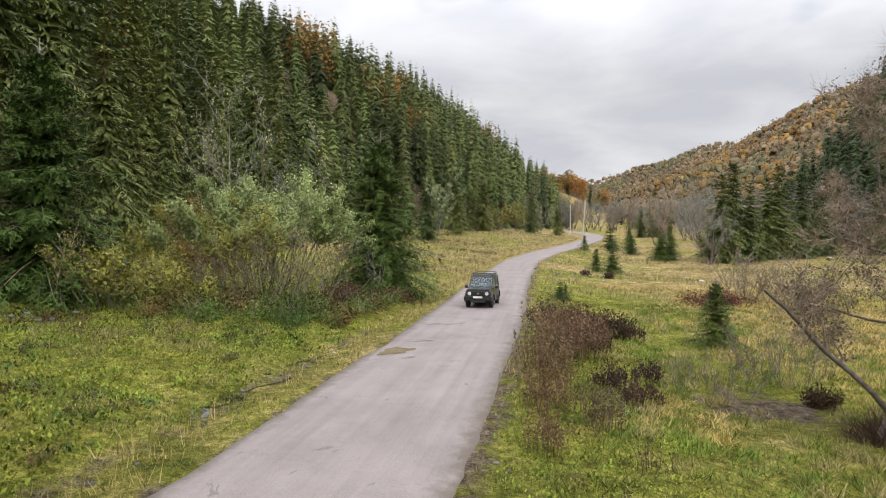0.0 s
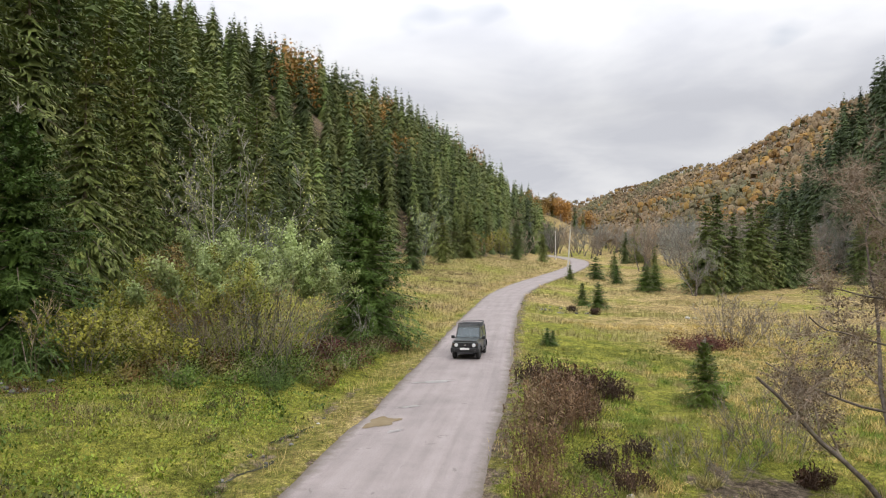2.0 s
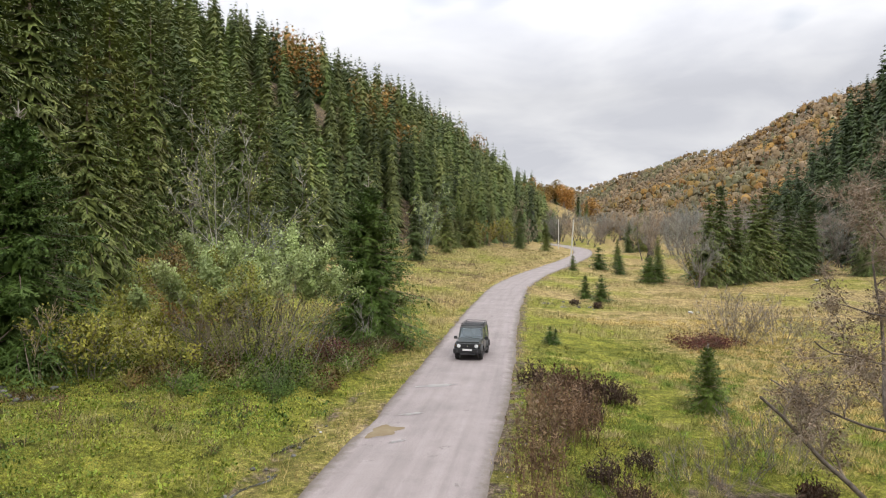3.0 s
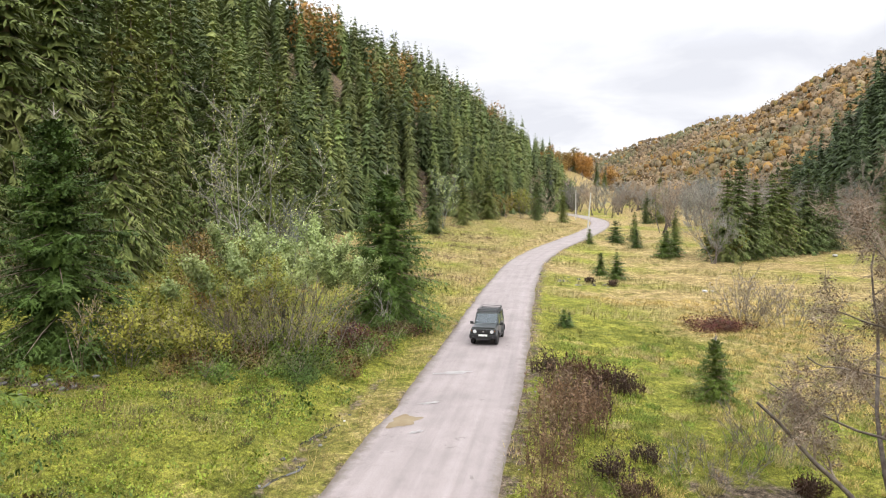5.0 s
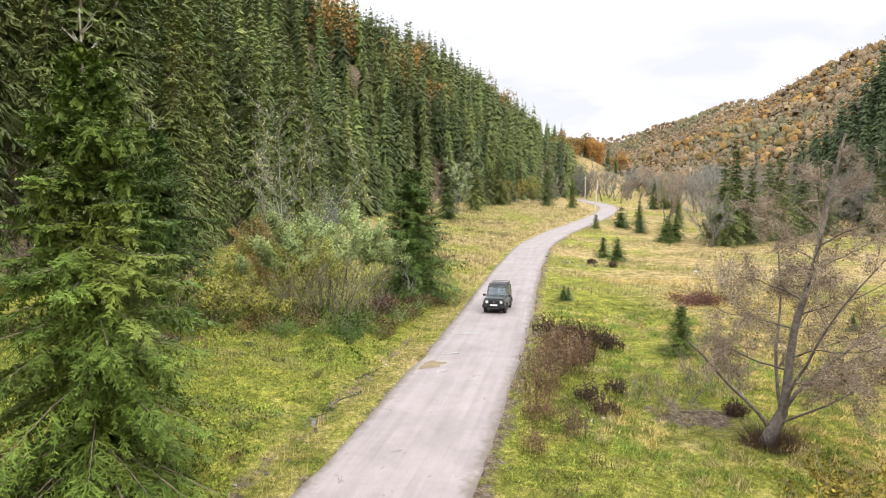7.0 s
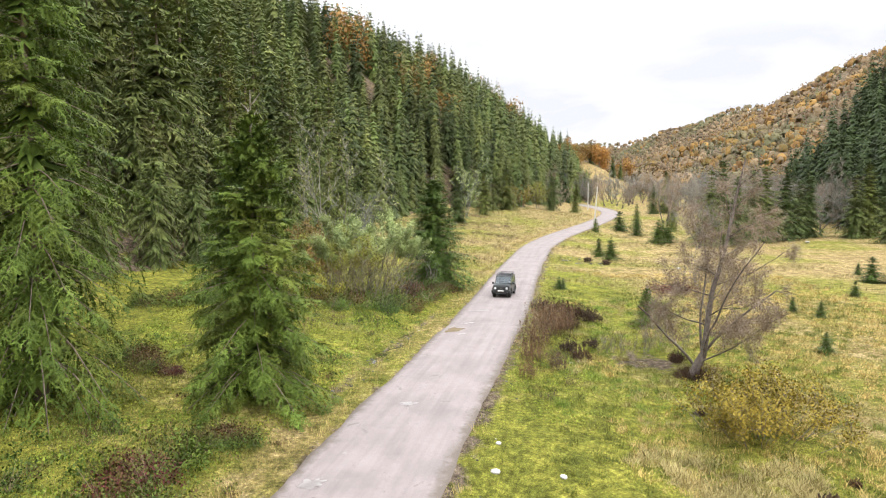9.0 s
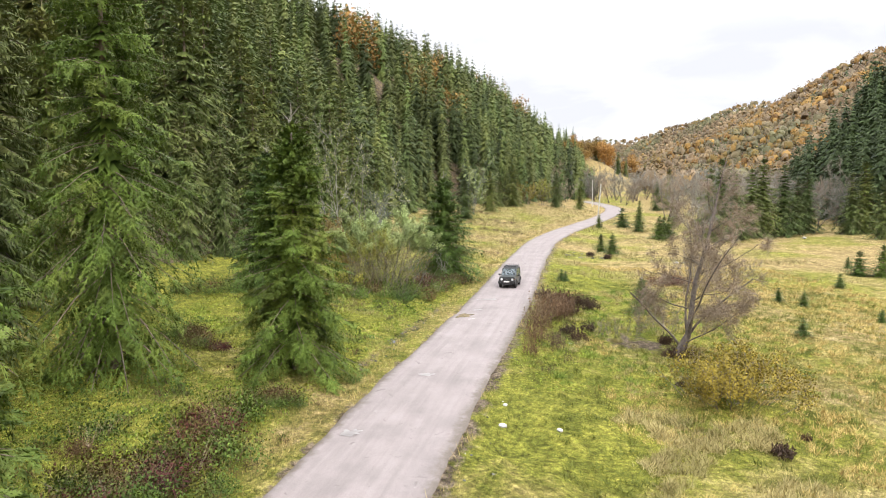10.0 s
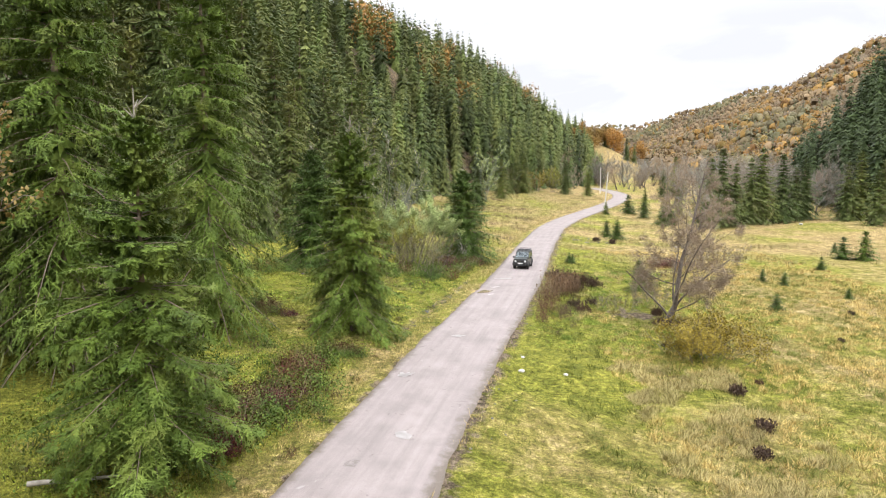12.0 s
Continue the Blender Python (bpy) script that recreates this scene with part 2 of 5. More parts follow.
M_GROUND = ground_material()
M_ROAD = road_material()
kk = Mat("pale_stone", 0.85, 0, 0.3)
M_STONE = kk.color(kk.mix(kk.obj.outputs["Random"], (0.05, 0.046, 0.04), (0.2, 0.195, 0.185))).bump(kk.noise(14, 5), 0.5, 0.02).m
kk = Mat("chalky_stone", 0.8, 0, 0.3)
M_CHALK = kk.color(kk.ramp(kk.noise(9, 4), (0.3, (0.36, 0.35, 0.34)), (0.7, (0.55, 0.54, 0.52)))).bump(kk.noise(14, 5), 0.5, 0.02).m
kk = Mat("grey_pole_wood", 0.85, 0, 0.2)
M_POLE = kk.color(kk.ramp(kk.noise(3, 5), (0.3, (0.42, 0.4, 0.37)), (0.7, (0.62, 0.6, 0.56)))).bump(kk.noise(20, 4), 0.4, 0.01).m
kk = Mat("muddy_puddle_water", 0.08, 0, 0.5)
M_PUDDLE = kk.color(kk.ramp(kk.noise(1.5, 4), (0.3, (0.2, 0.15, 0.09)), (0.7, (0.3, 0.24, 0.16)))).m
kk = Mat("wet_pale_film", 0.3, 0, 0.5)
M_WETFILM = kk.color(kk.ramp(kk.noise(3, 4), (0.35, (0.21, 0.19, 0.182)), (0.65, (0.3, 0.28, 0.27)))).m
kk = Mat("creek_water", 0.07, 0, 0.5)
M_CREEK = kk.color((0.06, 0.055, 0.045)).bump(kk.noise(6, 3), 0.2, 0.02).m


# ================= mesh helpers =================
def mesh(name, v, f, mat, smooth=False, soft=None):
    """A triangle mesh from arrays of points and corner numbers; soft gives leaves the normals of the whole crown."""
    me = bpy.data.meshes.new(name)
    v, f = np.asarray(v, float).reshape(-1, 3), np.asarray(f, np.int32).reshape(-1, 3)
    if soft is not None:
        gn = np.cross(v[f[:, 1]] - v[f[:, 0]], v[f[:, 2]] - v[f[:, 0]])
        flip = (gn * soft[f[:, 0]]).sum(1) < 0
        f = np.where(flip[:, None], f[:, ::-1], f)
    me.vertices.add(len(v))
    me.vertices.foreach_set("co", v.ravel())
    me.loops.add(len(f) * 3)
    me.loops.foreach_set("vertex_index", f.ravel())
    me.polygons.add(len(f))
    me.polygons.foreach_set("loop_start", np.arange(0, len(f) * 3, 3))
    me.update(calc_edges=True)
    if smooth or soft is not None:
        me.shade_smooth()
    if soft is not None:
        me.normals_split_custom_set_from_vertices(soft.astype(np.float32))
    me.materials.append(mat)
    return me


def crown_soft(v, up=0.8, out=0.8, seed=1, rough=0.25, centre=(0.0, 0.0)):
    """Normals that lean up and away from the trunk."""
    d = unit((v[:, :2] - centre))
    n = np.concatenate([d * out, np.full((len(v), 1), up)], 1)
    return unit(n + np.random.RandomState(seed).normal(0, rough, v.shape))


def ball_soft(v, seed=1, rough=0.35, up=0.9):
    """Normals that lean away from the middle of a round crown."""
    c = v.mean(0)
    c[2] -= 0.15 * np.ptp(v[:, 2])
    return unit(unit(v - c) + [0, 0, up] + np.random.RandomState(seed).normal(0, rough, v.shape))


def piece(name, me, parent, label=""):
    ob = new(name, me)
    ob.parent = parent
    return tagged(ob, label, kind="stuff" if name in ("stemwork", "growth", "undergrowth") else "")


def thing(name, m, label, category, group="", kind=""):
    ob = new(name)
    ob.matrix_world = m
    ob.empty_display_size = 0.2
    return tagged(ob, label, category, group, kind)


def part(name, bm, material, parent, label="", smooth=False):
    me = bpy.data.meshes.new(name)
    bmesh.ops.recalc_face_normals(bm, faces=bm.faces)
    bm.to_mesh(me)
    bm.free()
    if smooth:
        me.shade_smooth()
    me.materials.append(material)
    return piece(name, me, parent, label)


def unit(a):
    return a / np.maximum(np.linalg.norm(a, axis=-1, keepdims=True), 1e-9)


def join(parts):
    """Several (points, faces) into one."""
    vs, fs, n = [], [], 0
    for v, f in parts:
        if len(v):
            vs.append(v)
            fs.append(f + n)
            n += len(v)
    return np.concatenate(vs), np.concatenate(fs)


def tubes(p0, p1, r0, r1, n=3):
    """Tapered prisms from p0 to p1."""
    p0, p1 = np.asarray(p0, float), np.asarray(p1, float)
    r0, r1 = np.asarray(r0, float), np.asarray(r1, float)
    d = unit(p1 - p0)
    ref = np.where(np.abs(d[:, 2:3]) > 0.9, [[1.0, 0, 0]], [[0, 0, 1.0]])
    a = unit(np.cross(d, ref))
    b = np.cross(d, a)
    ang = np.arange(n) * 2 * np.pi / n
    ring = np.cos(ang)[None, :, None] * a[:, None] + np.sin(ang)[None, :, None] * b[:, None]
    v = np.concatenate([p0[:, None] + ring * r0[:, None, None], p1[:, None] + ring * r1[:, None, None]], 1)
    i, j = np.arange(n), (np.arange(n) + 1) % n
    one = np.concatenate([np.stack([i, j, j + n], 1), np.stack([i, j + n, i + n], 1)])
    return v.reshape(-1, 3), (one[None] + (np.arange(len(p0)) * 2 * n)[:, None, None]).reshape(-1, 3)


def blades(p, d, w, length, width, kite=0.5):
    """Leaf-shaped kites: root p, way d, width along w."""
    d, w = unit(d), unit(w)
    length, width = np.broadcast_to(length, len(p))[:, None], np.broadcast_to(width, len(p))[:, None]
    m = p + d * length * kite
    v = np.stack([p, m + w * width / 2, p + d * length, m - w * width / 2], 1)
    one = np.array([[0, 1, 2], [0, 2, 3]])
    return v.reshape(-1, 3), (one[None] + (np.arange(len(p)) * 4)[:, None, None]).reshape(-1, 3)


def spikes(p, d, w, length, width):
    """Single thin triangles: grass, needles, stalks."""
    d, w = unit(d), unit(w)
    length, width = np.broadcast_to(length, len(p))[:, None], np.broadcast_to(width, len(p))[:, None]
    v = np.stack([p - w * width / 2, p + w * width / 2, p + d * length], 1)
    return v.reshape(-1, 3), np.arange(len(p) * 3).reshape(-1, 3)


# ================= ground =================
ROAD_Y = [-90, -45, -10.7, -1.7, 8.5, 16, 22.3, 30.6, 45, 56, 64, 85, 92, 110, 126, 145, 162, 176, 190, 205, 222, 234]
ROAD_X = [-19, -11.6, -6.1, -4.7, -3.0, -1.4, -0.3, 1.2, 3.3, 4.9, 6.2, 10.0, 11.8, 17.5, 23.8, 31.5, 37.5, 41.5, 44.2, 44.6, 43.2, 41]


def smooth_profile(ys, vs, soft):
    """A knot profile, softened, as a function of y."""
    g = np.arange(ys[0], ys[-1] + 0.5, 0.5)
    v = np.interp(g, ys, vs)
    n = int(soft / 0.5)
    k = np.hanning(2 * n + 3)
    pad = np.concatenate([2 * v[0] - v[n + 1:0:-1], v, 2 * v[-1] - v[-2:-n - 3:-1]])
    s = np.convolve(pad, k / k.sum(), "valid")
    return lambda y: np.interp(y, g, s)


road_x = smooth_profile(ROAD_Y, ROAD_X, 9)
road_z = smooth_profile([-200, -60, -30, 0, 20, 48, 70, 120, 200, 300, 450, 700, 1700, 2600],
                        [-2.5, -0.9, -0.4, 0.1, 0.6, 0.85, 1.1, 2.6, 6, 10.5, 17, 25, 50, 60], 14)
edge_left = smooth_profile([-200, -60, -10, 5, 15, 28, 60, 95, 130, 160, 190, 215, 238, 260, 300, 400, 460, 2600],
                           [-40, -24, -22, -21.5, -24.5, -26, -22, -17, -13, -6, 20, 31, 40, 53, 60, 74, 80, 200], 5)
edge_right = smooth_profile([-200, 0, 60, 100, 150, 200, 300, 500, 2600], [122, 108, 94, 84, 85, 104, 158, 400, 900], 20)
RIDGE = np.array([(640, 400, 250), (600, 742, 226), (590, 1056, 172), (520, 1410, 150), (365, 1660, 118), (150, 1800, 125), (-200, 1900, 160)], float)


def wobble(x, y, size, seed):
    """Cheap smooth unevenness, about -1 to 1."""
    r = np.random.RandomState(seed)
    out = 0
    for k in range(7):
        a, ph, s = r.uniform(0, 6.28), r.uniform(0, 6.28), size * r.uniform(0.6, 1.7)
        out = out + np.sin((x * math.cos(a) + y * math.sin(a)) * 6.28 / s + ph)
    return out / 3.2


def step(a, b, v):
    t = np.clip((v - a) / (b - a), 0, 1)
    return t * t * (3 - 2 * t)


def hill_left(x, y):
    d = np.maximum(edge_left(y) - x, 0)
    h = np.interp(d, [0, 4, 10, 60, 110, 150, 200, 320], [0, 0.9, 5, 45, 65, 76, 82, 76])
    return h * (1 - step(425, 540, y)) * step(-190, -120, y)


def hill_right(x, y):
    d = np.maximum(x - edge_right(y), 0)
    return np.interp(d, [0, 8, 40, 100, 300], [0, 6, 46, 92, 105]) * (1 - step(190, 320, y)) * (1 + 0.25 * wobble(x, y, 160, 5))


def hill_far(x, y):
    best = np.full(np.shape(x), -1e9)
    for (ax, ay, az), (bx, by, bz) in zip(RIDGE[:-1], RIDGE[1:]):
        ux, uy = bx - ax, by - ay
        t = np.clip(((x - ax) * ux + (y - ay) * uy) / (ux * ux + uy * uy), 0, 1)
        d = np.hypot(x - ax - t * ux, y - ay - t * uy)
        best = np.maximum(best, az + t * (bz - az) - 0.52 * d)
    return np.maximum(best + 9 * wobble(x, y, 260, 9) - 18, 0)


def knoll(x, y):
    return 20 * np.exp(-((x - 78) / 30) ** 2 - ((y - 455) / 45) ** 2)


def ground_z(x, y, sunk=True):
    x, y = np.asarray(x, float), np.asarray(y, float)
    u = x - road_x(np.clip(y, -90, 234))
    z = road_z(y)
    near = 1 - step(150, 260, y)
    z = z + near * np.interp(u, [-26, -20, -14, -9, -6, -4.3, -3.0, -2.2, 2.2, 3.0, 6, 10, 20, 45, 70],
                             [2.0, 1.5, 1.05, 0.55, 0.3, -0.12, 0.02, 0, 0, -0.05, -0.35, -0.75, -0.9, -0.8, 0.2])
    off = step(2.6, 5, np.abs(u))
    z = z + off * (0.10 * wobble(x, y, 7, 2) + 0.05 * wobble(x, y, 2.3, 3))
    z = z + hill_left(x, y) + np.maximum(hill_right(x, y), hill_far(x, y)) + knoll(x, y)
    if sunk:
        z = z - 0.14 * (1 - step(2.0, 2.75, np.abs(u))) * near
    return z


def axis(stops):
    """Grid lines: (from, to, spacing) runs end to end."""
    return np.concatenate([np.arange(a, b, s) for a, b, s in stops] + [[stops[-1][1]]])


def build_ground():
    gx = axis([(-2400, -400, 200), (-400, -120, 20), (-120, -40, 4), (-40, -14, 1.0), (-14, 16, 0.5), (16, 50, 1.0), (50, 130, 4), (130, 700, 15), (700, 2600, 190)])
    gy = axis([(-800, -200, 120), (-200, -40, 10), (-40, -14, 1.5), (-14, 50, 0.6), (50, 130, 1.6), (130, 260, 4), (260, 560, 10), (560, 2000, 28), (2000, 4000, 400)])
    X, Y = np.meshgrid(gx, gy)
    Z = ground_z(X, Y)
    v = np.stack([X.ravel(), Y.ravel(), Z.ravel()], 1)
    nx, ny = len(gx), len(gy)
    i = (np.arange(ny - 1)[:, None] * nx + np.arange(nx - 1)[None]).ravel()
    f = np.concatenate([np.stack([i, i + 1, i + nx + 1], 1), np.stack([i, i + nx + 1, i + nx], 1)])
    me = mesh("ground", v, f, M_GROUND, True)
    x, y = v[:, 0], v[:, 1]
    u = x - road_x(np.clip(y, -90, 234))
    dry = 0.31 + 0.28 * step(9, 21, x + 4 * wobble(x, y, 15, 41)) - 0.22 * step(-5, -8, u) + 0.2 * (step(-5.2, -4.0, u) * (1 - step(-2.4, -2, u)))
    dry = dry + 0.42 * step(45, 80, y) * step(-3, -5, u) + 0.08 * step(40, 60, y) * (u > 3) - 0.25 * np.exp(-((x - 11) / 6) ** 2 - ((y - 46) / 12) ** 2)
    dry = dry - 0.15 * np.exp(-((x - 3) / 5) ** 2 - ((y - 0) / 14) ** 2) + 0.25 * np.exp(-((x - 8) / 4) ** 2 - ((y + 3) / 9) ** 2)
    dry = dry + 0.5 * step(0.5, 3, knoll(x, y))
    soil = 0.05 + 0.6 * (hill_left(x, y) > 0.6) + 0.7 * np.exp(-((x - 9.6) / 2.6) ** 2 - ((y - 19.0) / 2.4) ** 2)
    soil = soil + 0.5 * np.exp(-((u + 4.3) / 0.45) ** 2) * (y > 8) * (y < 30) + 0.6 * np.exp(-((x + 16) / 3.5) ** 2 - ((y - 24.6) / 1.3) ** 2) + 0.55 * np.exp(-((np.abs(u) - 2.5) / 0.35) ** 2) + 0.4 * np.exp(-((u - 3.1) / 0.5) ** 2)
    soil = soil + 0.6 * (hill_right(x, y) > 1) + 0.6 * (hill_far(x, y) > 5)
    for name, val in (("dry", dry), ("soil", soil)):
        me.attributes.new(name, "FLOAT", "POINT").data.foreach_set("value", val.astype(np.float32))
    return tagged(new("ground", me), "green and straw-yellow autumn meadow rising into wooded slopes", "meadow", kind="structure")


build_ground()


def build_road():
    ys = np.arange(-60, 233, 0.5)
    us = np.concatenate([[-2.62, -2.5], np.linspace(-2.3, 2.3, 15), [2.5, 2.62]])
    xc = road_x(ys)
    tx = np.gradient(xc, ys)
    n = np.stack([1 / np.hypot(1, tx), -tx / np.hypot(1, tx)], 1)
    r = np.random.RandomState(4)
    rag = np.array([np.convolve(r.normal(0, 0.13, len(ys) + 8), np.ones(5) / 5, "same")[4:-4] for _ in range(2)])
    U = np.repeat(us[None], len(ys), 0)
    U[:, :3] += rag[0][:, None] * [1, 1, 0.7]
    U[:, -3:] += rag[1][:, None] * [0.7, 1, 1]
    X, Y = xc[:, None] + n[:, :1] * U, ys[:, None] + n[:, 1:] * U
    Z = road_z(Y) + 0.035 * (1 - (U / 2.5) ** 2) + 0.005 * wobble(X, Y, 3.1, 8) + 0.01
    Z[:, [0, -1]] -= 0.16
    v = np.stack([X, Y, Z], 2).reshape(-1, 3)
    nu = len(us)
    i = (np.arange(len(ys) - 1)[:, None] * nu + np.arange(nu - 1)[None]).ravel()
    f = np.concatenate([np.stack([i, i + 1, i + nu + 1], 1), np.stack([i, i + nu + 1, i + nu], 1)])
    me = mesh("road", v, f, M_ROAD, True)
    uvs = np.stack([U.ravel(), np.repeat(ys, nu)], 1)[f.ravel()]
    me.uv_layers.new(name="UVMap").data.foreach_set("uv", uvs.ravel())
    return tagged(new("road", me), "pale worn country road with cracks, patches and ragged edges", "road", kind="structure")


build_road()


# ================= plants: makers =================
def bough_crown(g, h, r, whorls, per, twigs, width, hang=4, low=0.05, droop=0.5, shape=0.8, feather=0, spread=0.42, lean_up=0.9, loose=0.06, inner=0.16):
    """Spruce crown: whorls of boughs, each a flat drooping frond of side twigs with sprays hanging below.
    feather sets short shoots on every twig. Gives points, faces, normals and the boughs' own limbs."""
    nb = whorls * per
    ring = np.repeat(g.uniform(-0.32, 0.32, whorls) + np.arange(whorls), per)
    q = np.clip((ring + 0.5 + g.uniform(-0.3, 0.3, nb)) / whorls, 0.0, 0.985)
    az = np.tile(np.arange(per), whorls) * 2 * np.pi / per + np.repeat(g.uniform(0, 6.28, whorls), per) + g.uniform(-0.4, 0.4, nb)
    L = r * (1 - q) ** shape * g.uniform(0.68, 1.15, nb) * np.repeat(g.uniform(0.82, 1.12, whorls), per) * (0.72 + 0.28 * np.minimum(1, q / 0.12)) + 0.012 * h
    keep = g.uniform(size=nb) > loose
    q, az, L = q[keep], az[keep], L[keep]
    nb = len(q)
    z0 = h * (low + (0.965 - low) * q)
    out = np.stack([np.cos(az), np.sin(az), np.zeros(nb)], 1)
    side = np.stack([-np.sin(az), np.cos(az), np.zeros(nb)], 1)
    rise = np.interp(q, [0, 0.35, 0.7, 1], [-0.3, -0.08, 0.25, lean_up]) + g.uniform(-0.12, 0.12, nb)
    sag = droop * (1 - 0.75 * q) * g.uniform(0.6, 1.3, nb)
    up = np.array([0, 0, 1.0])

    def along(k, t):
        return out[k] * (L[k] * t)[:, None] + up * (z0[k] + L[k] * (rise[k] * t - sag[k] * t * t * (1.3 - 0.55 * t)))[:, None]

    def slope(k, t):
        return rise[k] - sag[k] * (2.6 * t - 1.65 * t * t)

    P, D, W, LN, N = [], [], [], [], []

    def add(p, d, w, ln, n):
        P.append(p), D.append(unit(d)), W.append(unit(w)), LN.append(ln), N.append(n)

    for sg in (-1, 1):
        k = np.repeat(np.arange(nb), twigs)
        m = len(k)
        t = inner + (1 - inner) * (np.tile(np.arange(twigs), nb) + g.uniform(0.1, 0.9, m)) / twigs
        d = out[k] * g.uniform(0.5, 0.85, (m, 1)) + side[k] * sg * g.uniform(0.5, 1.0, (m, 1)) + up * (0.7 * slope(k, t) + g.uniform(-0.42, 0.04, m))[:, None]
        ln = L[k] * spread * (1.12 - 0.85 * t) * g.uniform(0.65, 1.2, m) + 0.006 * h
        add(along(k, t), d, np.cross(unit(d), up) + g.normal(0, 0.32, (m, 3)), ln, out[k] * 0.4 + up)
    k = np.arange(nb)
    t = np.full(nb, 0.8)
    d = out + up * slope(k, t)[:, None] + g.normal(0, 0.12, (nb, 3))
    add(along(k, t), d, side + g.normal(0, 0.3, (nb, 3)), 0.26 * L + 0.01 * h, out * 0.5 + up)
    if hang:
        k = np.repeat(np.arange(nb), hang)
        m = len(k)
        t = g.uniform(0.2, 1.0, m)
        d = -up + out[k] * g.uniform(0.0, 0.6, (m, 1)) + side[k] * g.uniform(-0.5, 0.5, (m, 1))
        p = along(k, t) + side[k] * (g.uniform(-0.3, 0.3, m) * L[k] * (1.1 - t))[:, None] - up * (0.04 * L[k])[:, None]
        add(p, d, side[k] + g.normal(0, 0.4, (m, 3)), L[k] * g.uniform(0.1, 0.26, m) + 0.006 * h, out[k] + up * 0.45)
    p, d, w, ln, n = (np.concatenate(x) for x in (P, D, W, LN, N))
    n = unit(n) + g.normal(0, 0.3, n.shape)
    if feather:
        acc, nn = [blades(p, d, w, ln, width * 0.8, 0.4)], [np.repeat(n, 4, 0)]
        for j in range(feather):
            fr = (j + g.uniform(0.1, 0.9, len(p))) / feather
            for sg in (-1, 1):
                dd = unit(d * 0.75 + w * sg * g.uniform(0.5, 1.0, (len(p), 1)) + g.normal(0, 0.2, d.shape) - up * 0.12)
                shoot = np.minimum(0.42 * ln + 0.03, 0.2) * (1.15 - 0.6 * fr) * g.uniform(0.7, 1.25, len(ln))
                acc.append(blades(p + d * (ln * fr)[:, None], dd, np.cross(dd, np.cross(w, d)) + g.normal(0, 0.45, d.shape), shoot, width, 0.4))
                nn.append(np.repeat(n + g.normal(0, 0.22, n.shape), 4, 0))
        v, f = join(acc)
        n = np.concatenate(nn)
    else:
        v, f = blades(p, d, w, ln, width * g.uniform(0.75, 1.3, len(p)), 0.42)
        n = np.repeat(n, 4, 0)
    lead = blades(np.repeat([[0, 0, h * 0.93]], 6, 0), up + g.normal(0, 0.1, (6, 3)), g.normal(0, 1, (6, 3)) * [1, 1, 0.1], np.linspace(0.035, 0.07, 6) * h, 0.05 + 0.003 * h, 0.3)
    v, f = join([(v, f), lead])
    n = np.concatenate([n, np.repeat([[0.3, 0, 0.8]], 24, 0)])
    k = np.arange(nb)
    a, b, c = along(k, np.full(nb, 0.02)), along(k, np.full(nb, 0.45)), along(k, np.full(nb, 0.85))
    rad = 0.004 * L + 0.006
    limbs = tubes(np.concatenate([a, b]), np.concatenate([b, c]), np.concatenate([2.2 * rad, 1.4 * rad]), np.concatenate([1.4 * rad, 0.5 * rad]), 3)
    return v, f, unit(n), limbs


def skirts(g, h, r, levels, segs, droop=0.5, shape=0.75, low=0.05, ragged=0.5):
    """The dense inside of a spruce: overlapping tiers of boughs, each a drooping skirt with a torn rim."""
    q = np.clip((np.arange(levels) + 0.5 + g.uniform(-0.5, 0.5, levels)) / levels, 0, 0.985)
    R = r * (1 - q) ** shape * g.uniform(0.85, 1.1, levels) + 0.008 * h
    z0 = h * (low + (0.985 - low) * q)
    ang = (np.arange(segs)[None] + g.uniform(-0.35, 0.35, (levels, segs))) * 2 * np.pi / segs + g.uniform(0, 6.28, (levels, 1))
    rr = R[:, None] * g.uniform(0.85, 1.15, (levels, segs)) * np.where(np.arange(segs) % 2 == 0, 1.0, 1 - ragged)[None]
    fall = (droop * (1 - 0.8 * q) + 0.12)[:, None] * rr * g.uniform(0.55, 1.45, (levels, segs))
    rim = np.stack([np.cos(ang) * rr, np.sin(ang) * rr, z0[:, None] - fall], 2)
    top = np.stack([0 * z0, 0 * z0, z0 + np.minimum(0.3 * R, 1.4 * h / levels)], 1)[:, None]
    v = np.concatenate([top, rim], 1)
    i, j = 1 + np.arange(segs), 1 + (np.arange(segs) + 1) % segs
    one = np.stack([np.zeros(segs, int), i, j], 1)
    f = (one[None] + (np.arange(levels) * (segs + 1))[:, None, None]).reshape(-1, 3)
    n = np.stack([np.cos(ang) * 0.75, np.sin(ang) * 0.75, np.full(ang.shape, 0.7)], 2) + g.normal(0, 0.3, rim.shape)
    n = np.concatenate([np.repeat([[[0, 0, 1.0]]], levels, 0), n], 1).reshape(-1, 3)
    return v.reshape(-1, 3), f, unit(n)


